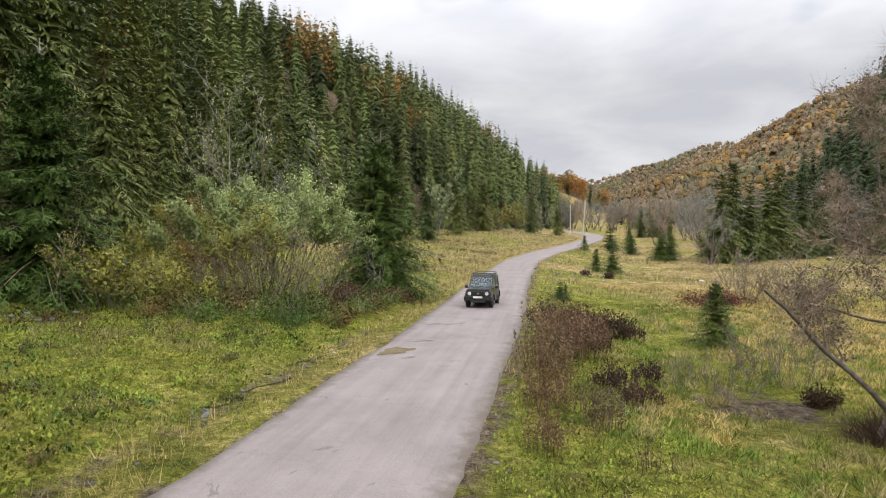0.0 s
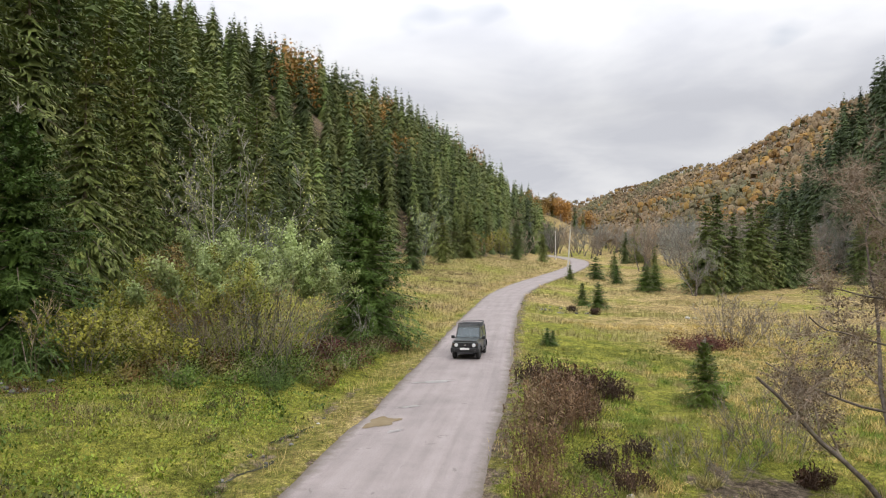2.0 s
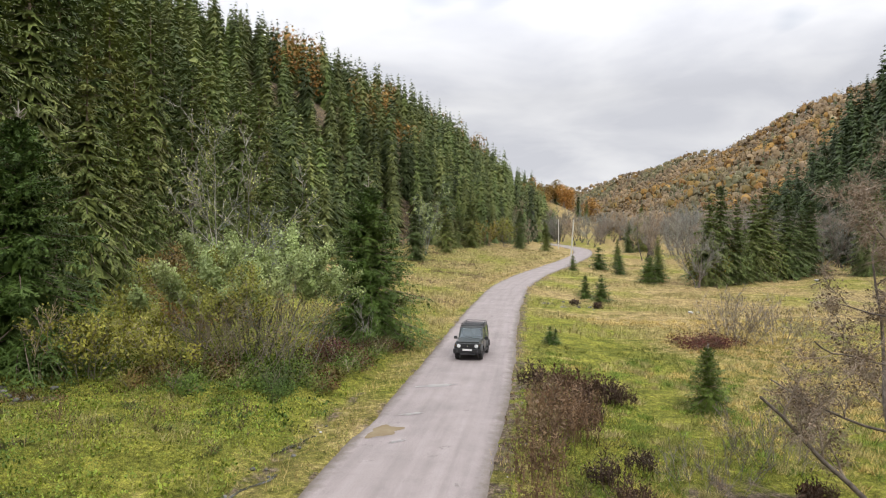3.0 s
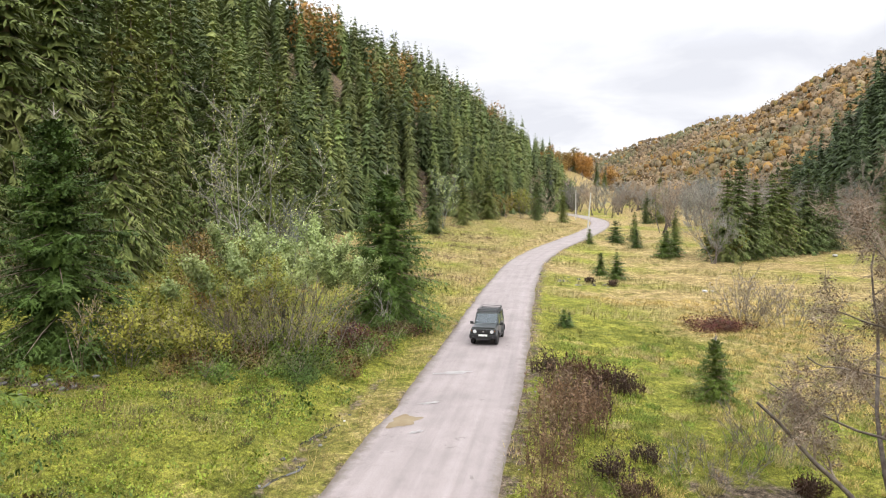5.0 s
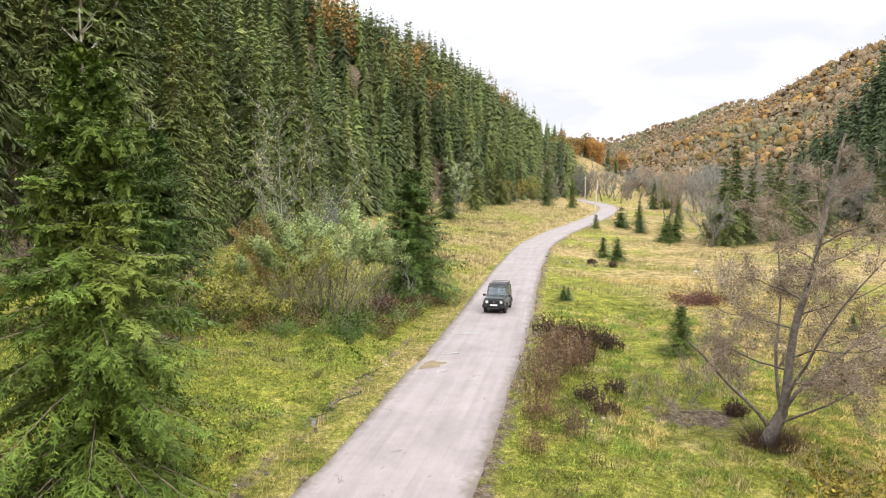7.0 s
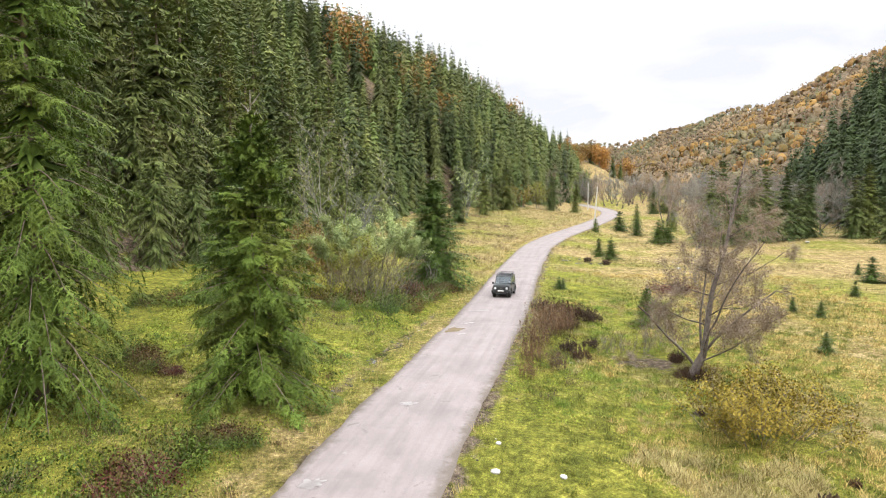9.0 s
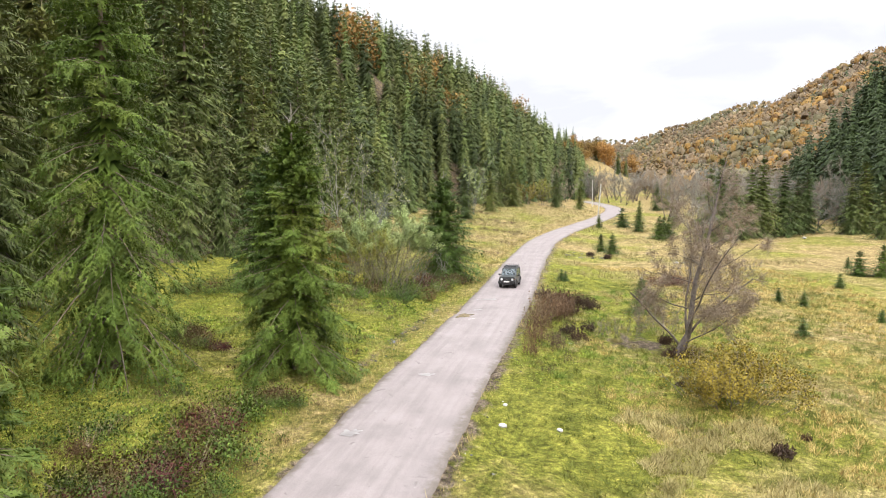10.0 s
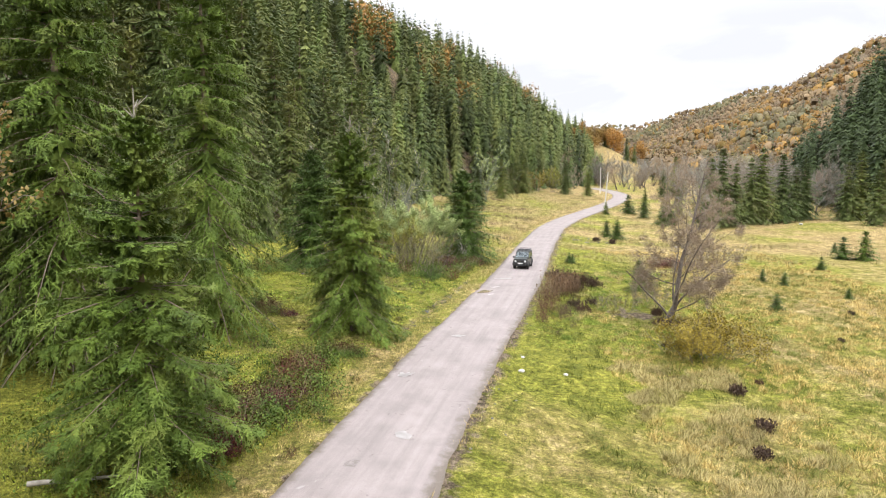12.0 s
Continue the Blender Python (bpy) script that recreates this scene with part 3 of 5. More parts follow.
def far_spruce(g, h, r, levels, segs, per, droop=1.05, width=0.3):
    """Distant spruce crown: torn tiers with single boughs standing out of them."""
    v, f, n = skirts(g, h, r * 0.68, levels, segs, droop, 0.85)
    nb = levels * per
    q = np.clip((np.repeat(np.arange(levels) + 0.5, per) + g.uniform(-0.5, 0.5, nb)) / levels, 0, 0.97)
    az = g.uniform(0, 6.28, nb)
    L = r * (1 - q) ** 0.85 * g.uniform(0.8, 1.25, nb) + 0.012 * h
    fall = droop * (1 - 0.75 * q) * g.uniform(0.4, 1.3, nb)
    d = np.stack([np.cos(az), np.sin(az), -fall], 1)
    p = d * (L * 0.3)[:, None] + np.array([0, 0, 1.0]) * (h * (0.06 + 0.92 * q))[:, None]
    w = np.stack([-np.sin(az), np.cos(az), g.uniform(-0.3, 0.3, nb)], 1)
    b = blades(p, d, w, L * 0.8, L * width * g.uniform(0.6, 1.2, nb) + 0.08, 0.4)
    v, f = join([(v, f), b])
    return v, f, np.concatenate([n, crown_soft(b[0], 0.8, 0.7, g.randint(9999), 0.25)])


def trunk_mesh(h):
    z = np.linspace(-0.4, h * 0.95, 6)
    p = np.stack([0 * z, 0 * z, z], 1)
    rad = 0.012 * h * (1 - 0.95 * z / h) + 0.01
    return tubes(p[:-1], p[1:], rad[:-1], rad[1:], 7)


def far_broadleaf(g, h, r, n=60, size=0.5, fill=0.0):
    """A light broadleaf crown: uneven lobes set with small leaf clumps; fill closes the inside of far ones with a crumpled core."""
    lobes = g.normal(0, 1, (8, 3)) * [0.42 * r, 0.42 * r, 0.15 * h] + [0, 0, 0.6 * h]
    c = lobes[g.randint(0, 8, n)]
    d = unit(g.normal(0, 1, (n, 3)) + [0, 0, 0.35])
    p = c + d * np.array([0.5 * r, 0.5 * r, 0.25 * h]) * g.uniform(0.55, 1.1, (n, 1))
    t = unit(np.cross(d, g.normal(0, 1, (n, 3))) + g.normal(0, 0.35, (n, 3)))
    ln = size * r * g.uniform(0.55, 1.35, n)
    crown = blades(p - t * (ln / 2)[:, None], t + d * 0.15, np.cross(d, t) + d * g.uniform(-0.6, 0.6, (n, 1)), ln, ln * 0.75, 0.5)
    if not fill:
        return crown
    na = 7
    A, E = np.meshgrid(np.arange(na) * 2 * np.pi / na + g.uniform(0, 6), np.array([-0.6, 0.15, 0.8]))
    k = fill * g.uniform(0.6, 1.3, A.shape)
    v = np.stack([np.cos(A) * np.cos(E) * r * k, np.sin(A) * np.cos(E) * r * k, 0.56 * h + np.sin(E) * 0.42 * h * k], 2).reshape(-1, 3)
    v = np.concatenate([v, [[g.normal(0, 0.2 * r), 0, (0.6 + 0.36 * fill) * h]]])
    i, j = np.arange(na), (np.arange(na) + 1) % na
    f = [np.concatenate([np.stack([e * na + i, e * na + j, e * na + na + j], 1), np.stack([e * na + i, e * na + na + j, e * na + na + i], 1)]) for e in range(2)]
    f.append(np.stack([2 * na + i, 2 * na + j, np.full(na, 3 * na)], 1))
    return join([crown, (v, np.concatenate(f))])


def grow(g, stems, levels, seg=5, bend=0.16, up=0.06, kids=0.85, fall=0.62, spread=0.9, min_len=0.1, straight=1.0):
    """Branch segments of a bare tree: lists of (from, to, radius, radius, level) and the twig ends with their ways."""
    segs, ends = [], []
    stack = [(np.array(p, float), unit(np.array(d, float)), ln, r, 0) for p, d, ln, r in stems]
    while stack:
        p, d, ln, r, lv = stack.pop()
        n = seg if lv < 2 else max(3, seg - 2)
        for i in range(n):
            d = unit(d + g.normal(0, bend * (straight if lv == 0 else 1.0), 3) + np.array([0, 0, up]))
            q = p + d * ln / n
            ra, rb = r * (1 - 0.75 * i / n), r * (1 - 0.75 * (i + 1) / n)
            segs.append((p, q, ra, rb, lv))
            if lv < levels and (i > 0 or lv > 0):
                for _ in range(1 + (g.uniform() < 0.55)):
                    if g.uniform() < kids:
                        a = unit(np.cross(d, g.normal(0, 1, 3)))
                        cl = ln * fall * g.uniform(0.55, 1.05) * (1 - 0.35 * i / n)
                        if cl > min_len:
                            stack.append((q, unit(d + a * spread * g.uniform(0.7, 1.3)), cl, rb * 0.62, lv + 1))
            p = q
        ends.append((p, d, ln, lv))
    return segs, ends


def seg_tubes(segs, thick_from=0, thick_to=9, n=3, least=0.004):
    s = [x for x in segs if thick_from <= x[4] <= thick_to]
    if not s:
        return np.zeros((0, 3)), np.zeros((0, 3), int)
    return tubes(np.array([x[0] for x in s]), np.array([x[1] for x in s]), np.maximum([x[2] for x in s], least), np.maximum([x[3] for x in s], least * 0.8), n)


def leaf_cloud(g, segs, levels, n, size, spread=0.12):
    """Small leaves on the branches of the given levels."""
    s = [x for x in segs if x[4] in levels]
    i = g.randint(0, len(s), n)
    a, b = np.array([x[0] for x in s])[i], np.array([x[1] for x in s])[i]
    p = a + (b - a) * g.uniform(0, 1, (n, 1)) + g.normal(0, spread, (n, 3))
    d = g.normal(0, 1, (n, 3)) + [0, 0, -0.2]
    ln = size * g.uniform(0.6, 1.5, n)
    return blades(p, d, np.cross(unit(d), g.normal(0, 1, (n, 3))), ln, ln * 0.65, 0.45)


def at_ground(x, y, rz=0.0, lift=0.0):
    return pose(x, y, float(ground_z(x, y)) + lift, 0, 0, rz)


def sized(m, s, sz=None):
    return m @ Matrix.Diagonal((s, s, sz or s, 1))


# ================= spruces =================
def spruce(name, meshes, x, y, scale, rz, label, group="", lean=0.0, sz=None):
    t = thing(name, sized(at_ground(x, y, rz) @ pose(0, 0, 0, lean, 0, 0), scale, sz), label, "tree", group)
    piece("trunk", meshes[0], t)
    piece("crown", meshes[1], t)
    if len(meshes) > 2:
        piece("leader", meshes[2], t, "pale bare top shoot")
    return t


def leader_shoot(g, h):
    """The pale bare top shoot of a fast-growing spruce with its ring of upturned side shoots."""
    p, q = [[0, 0, 0.93 * h]], [[0, 0, 1.05 * h]]
    for k in range(9):
        a, z, ln = 2.4 * k, h * (0.95 + 0.01 * (k % 3) * 2.4), h * g.uniform(0.03, 0.055)
        p.append([0, 0, z]), q.append([0.75 * ln * math.cos(a), 0.75 * ln * math.sin(a), z + 0.8 * ln])
    return tubes(p, q, [0.04] + [0.022] * 9, [0.014] + [0.008] * 9, 5)


def spruce_pair(seed, needles, h, r, *rest, core=(24, 18, 0.66), leader=False, **kw):
    g = np.random.RandomState(seed)
    v, f, n, limbs = bough_crown(g, h, r, *rest, **kw)
    cv, cf, cn = skirts(g, h, r * core[2], core[0], core[1], kw["droop"], 0.75, kw["low"] + 0.02)
    v, f = join([(v, f), (cv, cf)])
    pair = [mesh("trunk", *join([trunk_mesh(h), limbs]), M_BARK, True), mesh("crown", v, f, needles, soft=np.concatenate([n, cn]))]
    return pair + [mesh("leader", *leader_shoot(g, h), M_BARK_PALE, True)] if leader else pair


HERO_A = spruce_pair(11, M_SPRUCE_NEAR, 11.8, 3.8, 23, 7, 17, 0.046, hang=16, low=0.13, droop=0.3, feather=6, spread=0.42, shape=0.78, core=(22, 26, 0.2), leader=True)
HERO_B = spruce_pair(12, M_SPRUCE_NEAR, 12.4, 3.7, 27, 7, 16, 0.046, hang=18, low=0.08, droop=0.45, feather=6, spread=0.4, shape=0.74, core=(25, 26, 0.25), leader=True)
YOUNG = spruce_pair(13, M_SPRUCE_DEEP, 9.9, 3.9, 30, 9, 10, 0.06, hang=9, feather=3, low=0.01, droop=0.3, spread=0.44, shape=0.7, core=(30, 30, 0.45), leader=True)
OLD = spruce_pair(14, M_SPRUCE_NEAR, 24, 5.2, 32, 7, 13, 0.06, hang=20, low=0.03, droop=0.8, feather=4, spread=0.36, loose=0.12, core=(32, 30, 0.25))
TALL = [spruce_pair(20 + i, M_SPRUCE, 24, 5.2 - 0.35 * i, 28, 7, 18, 0.12, hang=22, low=0.04, droop=1.05 - 0.13 * i, spread=0.38, shape=0.78, loose=0.12, core=(28, 30, 0.35)) for i in range(4)]
MID = [spruce_pair(30 + i, M_SPRUCE, 24, 5.0 - 0.3 * i, 26, 6, 10, 0.19, hang=8, low=0.04, droop=0.95, spread=0.38, shape=0.8, core=(26, 26, 0.45)) for i in range(3)]
FIELD = spruce_pair(44, M_SPRUCE_DEEP, 3.0, 1.35, 15, 9, 7, 0.03, hang=5, low=0.02, droop=0.15, spread=0.45, feather=3, core=(15, 20, 0.4), leader=True)
THIN = [spruce_pair(50 + i, M_SPRUCE, 24, 4.8 - 0.3 * i, 26, 6, 6, 0.28, hang=5, low=0.04, droop=0.95, spread=0.38, shape=0.8, core=(26, 26, 0.45)) for i in range(2)]
SMALL = [spruce_pair(40 + i, M_SPRUCE_DEEP, 3.0, 1.4 + 0.1 * i, 15, 8, 9, 0.055, hang=5, low=0.02, droop=0.2, spread=0.42, core=(15, 20, 0.45)) for i in range(3)]

spruce("spruce_tree", HERO_B, -9.9, 8.6, 1.0, 20, "bright green young spruce with drooping boughs beside the meadow")
spruce("spruce_tree", HERO_A, -12.6, -10.6, 1.0, 75, "full green spruce with bare lower trunk above brambles")
spruce("spruce_tree", YOUNG, -4.1, 42.5, 1.2, 0, "dense dark green spruce standing alone near the road", sz=1.02)
spruce("spruce_tree", YOUNG, -17.4, 28.0, 1.08, 140, "dark green young spruce at the edge of the forest")
spruce("spruce_tree", OLD, -17.6, 6.0, 0.95, 200, "tall old spruce with hanging boughs at the forest edge")
spruce("spruce_tree", OLD, -20.8, -2.0, 1.0, 10, "tall old spruce with hanging boughs at the forest edge")
spruce("spruce_tree", FIELD, 12.2, 28.8, 1.0, 40, "small dark spruce standing in the pasture", "pasture spruces")
for x, y, s, k in ((18.8, 79.2, 0.95, 0), (19.6, 74.7, 1.1, 1), (32.7, 126, 1.5, 2), (34.2, 117.3, 1.15, 0), (34.0, 101, 1.5, 1), (36.2, 103, 1.35, 2),
                   (38.0, 112, 1.25, 0), (44.5, 108, 1.9, 1), (26.5, 121, 1.0, 0), (21.5, 22.3, 0.45, 2), (27.2, 33.6, 0.5, 1), (25.9, 35.5, 0.45, 0), (35.5, 43.3, 0.5, 2),
                   (29.5, 26.8, 0.35, 1), (45.6, 53, 1.25, 0), (43.8, 54.5, 1.0, 2), (46.2, 61, 0.5, 1), (7.9, 43.6, 0.42, 2), (8.4, 44.2, 0.35, 0), (50, 48, 0.7, 1)):
    spruce("spruce_sapling", SMALL[k], x, y, 1.25 * s, x * 37 % 360, "small young spruce growing in the open pasture", "pasture spruces", sz=s)
for x, y, h, k in ((10.1, 162, 11.5, 0), (6.5, 160, 9, 1), (23.7, 173, 10, 2), (30.7, 173, 7.2, 1), (3, 140, 10, 2), (-3, 118, 9, 0)):
    spruce("spruce_tree", TALL[k], x, y, h / 23 * 1.0, x * 53 % 360, "dark spruce at the foot of the wooded slope", "meadow spruces", sz=h / 23)
for o in [o for o in scene.objects if o.get("group") == "meadow spruces"]:
    o.scale = (o.scale[2] * 1.7, o.scale[2] * 1.7, o.scale[2])
for x, y, h, k in ((41.4, 96, 13, 0), (44.5, 99, 15, 1), (47.5, 100, 12, 2), (52, 104, 13, 3), (55, 106, 15, 0), (60, 108, 14, 1), (64.5, 112, 11, 2), (67.3, 114, 13, 3),
                   (73, 108, 12, 0), (76, 109, 14, 1), (79, 106, 12, 2), (45, 128, 6.5, 3), (37.5, 130, 6, 0), (62, 190, 13, 1), (66, 196, 10, 2), (57, 186, 9, 3), (72, 96, 10, 1)):
    t = spruce("spruce_tree", MID[k % 3], x, y, h / 23 * 1.6, x * 71 % 360, "dark spruce in the belt of trees across the pasture", "belt spruces", sz=h / 23)


# ---- the forest on the slope: near trees one by one, the rest joined ----
def forest_spots():
    g = np.random.RandomState(77)
    spots = []
    y = -60.0
    while y < 470:
        far = step(40, 200, y)
        sp = 6.0 - 0.9 * float(far)
        d = 3.2
        while d < 250:
            px, py = edge_left(y) - d + g.uniform(-1.3, 1.3), y + g.uniform(-1.3, 1.3)
            if d < 30 or g.uniform() < 0.93:
                spots.append((px, py, d))
            d += sp * (1.0 + d / 260)
        y += sp
    return spots


FOREST = forest_spots()


def seen_from_valley(x, y, d):
    """Slope trees that can rise above those in front; the deep flat ones cannot be seen."""
    return d < 170


g = np.random.RandomState(5)
near, rest = [], []
for x, y, d in FOREST:
    h = g.uniform(17, 28) * (0.72 if d < 6 else 1.0) * (1 - 0.12 * step(60, 200, y))
    key = math.hypot(x + 2, y + 8) + 0.6 * d
    near.append((key, x, y, d, h)) if y > -45 and d < 60 else rest.append((x, y, d, h))
near.sort()
rest += [(x, y, d, h) for key, x, y, d, h in near[160:]]
for i, (key, x, y, d, h) in enumerate(near[:160]):
    ms = TALL[i % 4] if i < 30 else MID[i % 3] if i < 85 else THIN[i % 2]
    spruce("spruce_tree", ms, x, y, h / 23 * g.uniform(0.9, 1.2), g.uniform(0, 360), "tall dark green spruce in the dense forest", "forest spruces", sz=h / 23)


def woods(name, trees, mat, label, maker):
    """Many trees in one mesh, each with a tone of its own."""
    parts, soft, tone = [], [], []
    gt = np.random.RandomState(len(trees))
    for x, y, h in trees:
        v, f, *n = maker(h, y)
        soft.append(n[0] if n else ball_soft(v, len(soft)))
        tone.append(np.full(len(v), gt.normal(0, 0.16)))
        parts.append((v + [x, y, float(ground_z(x, y)) - 0.2], f))
    v, f = join(parts)
    me = mesh(name, v, f, mat, soft=np.concatenate(soft))
    me.attributes.new("tone", "FLOAT", "POINT").data.foreach_set("value", np.concatenate(tone).astype(np.float32))
    return tagged(new(name, me), label, "forest", kind="stuff")


gf = np.random.RandomState(8)
auto, con = [], []
for x, y, d, h in rest:
    if not seen_from_valley(x, y, d) or x < -330 or y < -25 and d > 40:
        continue
    beech = wobble(x, y, 60, 44) + gf.normal(0, 0.25) > 1.85 - 0.5 * step(60, 100, d) - 1.5 * step(235, 330, y) * step(20, 50, d) + (y < 150) + 2.0 * (d < 60 and y < 300)
    (auto if beech else con).append((x, y, 0.93 * h))
clumps = ((-39, 189), (-32, 189), (-22, 201), (-23, 255), (-12, 234), (-10, 208))
con = [q for q in con if min(math.hypot(q[0] - a, q[1] - b) for a, b in clumps) > 6]
for a, b in clumps:
    auto += [(a + gf.normal(0, 2.6), b + gf.normal(0, 2.6), gf.uniform(15, 21)) for _ in range(2)]
for tone, share in ((M_SPRUCE_FAR, con[0::3]), (M_SPRUCE_DARK, con[1::3]), (M_SPRUCE_OLIVE, con[2::3])):
    woods("spruce_forest", share, tone, "dense dark green spruce forest on the steep slope",
          lambda h, y: far_spruce(gf, h, h * gf.uniform(0.18, 0.235), *((20, 14, 28) if y < 110 else (17, 12, 14) if y < 220 else (14, 9, 8)), width=0.12 if y < 110 else 0.14 if y < 220 else 0.22))
woods("beech_patches", auto, M_BEECH, "orange autumn beeches among the spruces on the slope", lambda h, y: far_broadleaf(gf, h * 0.9, h * 0.25, 200, 0.2))

# right-hand slope: dark spruces low down, autumn woods far beyond
gr = np.random.RandomState(9)
con, mixed, orange, bareg = [], [], [], []
for _ in range(1000):
    y = gr.uniform(60, 300)
    x = edge_right(y) + gr.uniform(0, 130)
    (con if gr.uniform() < 1.0 - 0.4 * step(240, 300, y) else mixed).append((x, y, gr.uniform(15, 24)))
for _ in range(14000):
    y, x = 262 + 1540 * gr.uniform() ** 1.15, gr.uniform(60, 640)
    if y < 400 and x < 70 + 0.25 * (y - 250) or hill_left(x, y) > 1 or knoll(x, y) > 3:
        continue
    k = gr.uniform() + 0.22 * float(wobble(x, y, 190, 12))
    (con if k < 0.16 else orange if k > (0.66 if y < 800 and x > 150 else 0.84) else mixed).append((x, y, gr.uniform(9.5, 18)))
woods("spruce_woods", con, M_SPRUCE_DARK, "dark spruces scattered over the opposite slope",
      lambda h, y: far_spruce(gr, h, h * 0.2, *((18, 12, 9) if y < 200 else (9, 7, 3) if y < 500 else (6, 6, 1)), width=0.22))
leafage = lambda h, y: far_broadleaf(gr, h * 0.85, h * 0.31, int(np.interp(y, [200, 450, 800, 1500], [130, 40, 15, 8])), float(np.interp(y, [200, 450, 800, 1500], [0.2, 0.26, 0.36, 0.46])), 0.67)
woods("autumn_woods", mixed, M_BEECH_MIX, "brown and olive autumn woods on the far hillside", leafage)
woods("orange_woods", orange, M_BEECH, "orange autumn beeches on the far hillside", leafage)


# ================= bare and leafy broadleaf trees =================
def alder_tree():
    """Old many-stemmed alder, almost bare, with fine twigs and small brown cones."""
    g = np.random.RandomState(101)
    main = grow(g, [((0.35, 0.0, 1.2), (0.03, 0.02, 1.0), 10.6, 0.17)], 0, seg=20, bend=0.045, up=0.09)[0]
    stems = [((0.0, 0.1, 0.5), (-0.55, 0.1, 0.88), 6.6, 0.085), ((0.4, 0.1, 1.2), (0.5, 0.15, 0.9), 7.6, 0.08), ((0.36, 0.1, 1.1), (0.1, 0.55, 0.9), 7.6, 0.075),
             ((0.32, -0.1, 1.0), (0.05, -0.55, 0.9), 7.4, 0.07), ((0.3, -0.1, 0.9), (0.85, -0.25, 0.55), 5.0, 0.05)]
    for k, q in enumerate(main[1:18]):
        stems.append((q[1], (math.cos(2.4 * k), math.sin(2.4 * k), 0.22 + 0.04 * k), max(1.7, 4.8 - 0.19 * k), 0.045 - 0.0014 * k))
    segs, ends = grow(g, stems, 4, seg=9, bend=0.2, up=0.03, kids=0.6, fall=0.4, spread=1.35, min_len=0.22, straight=0.5)
    ends = {tuple(np.round(np.array(st[0], float), 6)) for st in stems}
    kept = []
    for q in segs:
        inside = np.linalg.norm((q[1] - [0.5, 0, 6.2]) / [4.4, 4.4, 5.7]) < 1.0 + 0.06 * math.sin(40 * q[1][0]) or q[1][2] < 2.5
        if inside and tuple(np.round(q[0], 6)) in ends:
            ends.add(tuple(np.round(q[1], 6)))
            kept.append(q)
    segs = kept + main
    segs += [(np.array([-0.3, 0, -0.3]), np.array([0.0, 0, 0.5]), 0.34, 0.25, 0), (np.array([0.0, 0, 0.5]), np.array([0.36, 0.02, 1.25]), 0.26, 0.19, 0)]
    wood = seg_tubes(segs, 0, 0, 6, 0.02)
    twigs = join([seg_tubes(segs, 1, 2, 4, 0.011), seg_tubes(segs, 3, 4, 3, 0.0065)])
    sp = [q for q in segs if q[4] >= 2 or q[4] == 1 and q[1][2] > 2.5]
    k = g.randint(0, len(sp), 26000)
    pp = np.array([sp[q][1] for q in k])
    dd = unit(np.array([sp[q][1] - sp[q][0] for q in k])) + g.normal(0, 0.5, (26000, 3)) + [0, 0, -0.4]
    twigs = join([twigs, spikes(pp, dd, g.normal(0, 1, (26000, 3)), g.uniform(0.25, 0.8, 26000), 0.009)])
    cones = leaf_cloud(g, segs, (2, 3, 4), 20000, 0.065, 0.14)
    t = thing("alder_tree", at_ground(11.3, 16.0), "nearly bare grey-brown alder with several crooked stems", "tree")
    piece("trunk", mesh("trunk", *wood, M_BARK_GREY, True), t)
    piece("branchwork", mesh("branchwork", *twigs, M_TWIG), t)
    piece("cone_spray", mesh("cone_spray", *cones, M_CATKIN), t, "small brown cones and withered leaves")
    n = 1500
    a = g.uniform(0, 6.28, n)
    rr = g.uniform(0.1, 1.1, n)
    root = np.stack([np.cos(a) * rr, np.sin(a) * rr, np.full(n, -0.1)], 1)
    d = np.stack([np.cos(a) * 0.4, np.sin(a) * 0.4, g.uniform(0.3, 1.2, n)], 1) + g.normal(0, 0.45, (n, 3))
    piece("undergrowth", mesh("undergrowth", *spikes(root, d, g.normal(0, 1, (n, 3)), g.uniform(0.35, 1.15, n) * (1.15 - 0.5 * rr), 0.03), M_DOCK), t, "dark reddish-brown shoots round the foot")
    return t


alder_tree()


def bare_tree_mesh(seed, h, stems=1, levels=3, twig=0.012, lean=0.2):
    g = np.random.RandomState(seed)
    st = [((g.normal(0, 0.3), g.normal(0, 0.3), -0.2), (g.normal(0, lean), g.normal(0, lean), 1.0), h * g.uniform(0.6, 0.95), 0.01 * h) for _ in range(stems)]
    segs, ends = grow(g, st, levels, seg=6, bend=0.12, up=0.08, kids=0.7, fall=0.42, spread=1.0, min_len=0.5)
    return g, segs, seg_tubes(segs, 0, 1, 4, twig * 1.2), seg_tubes(segs, 2, levels, 3, twig)


BARE = []
for s in range(4):
    g, segs, wood, twigs = bare_tree_mesh(200 + s, 10, 3 + s % 3, 3, 0.016, 0.3)
    sp = [q for q in segs if q[4] >= 1 or q[0][2] > 1.0]
    k = g.randint(0, len(sp), 2200)
    pp = np.array([sp[q][0] for q in k]) + g.normal(0, 0.1, (2200, 3))
    dd = np.array([sp[q][1] - sp[q][0] for q in k])
    hz = spikes(pp, unit(dd) + g.normal(0, 0.45, (2200, 3)) + [0, 0, 0.25], g.normal(0, 1, (2200, 3)), g.uniform(0.4, 1.3, 2200), 0.03)
    BARE.append((mesh("trunk", *wood, M_BARK_GREY, True), mesh("branchwork", *join([twigs, hz]), M_PALETWIG if s % 2 else M_TWIG)))


def bare_tree(x, y, h, k, rz, label, group=""):
    t = thing("bare_tree", sized(at_ground(x, y, rz), h / 10), label, "tree", group)
    piece("trunk", BARE[k][0], t)
    piece("branchwork", BARE[k][1], t)
    return t


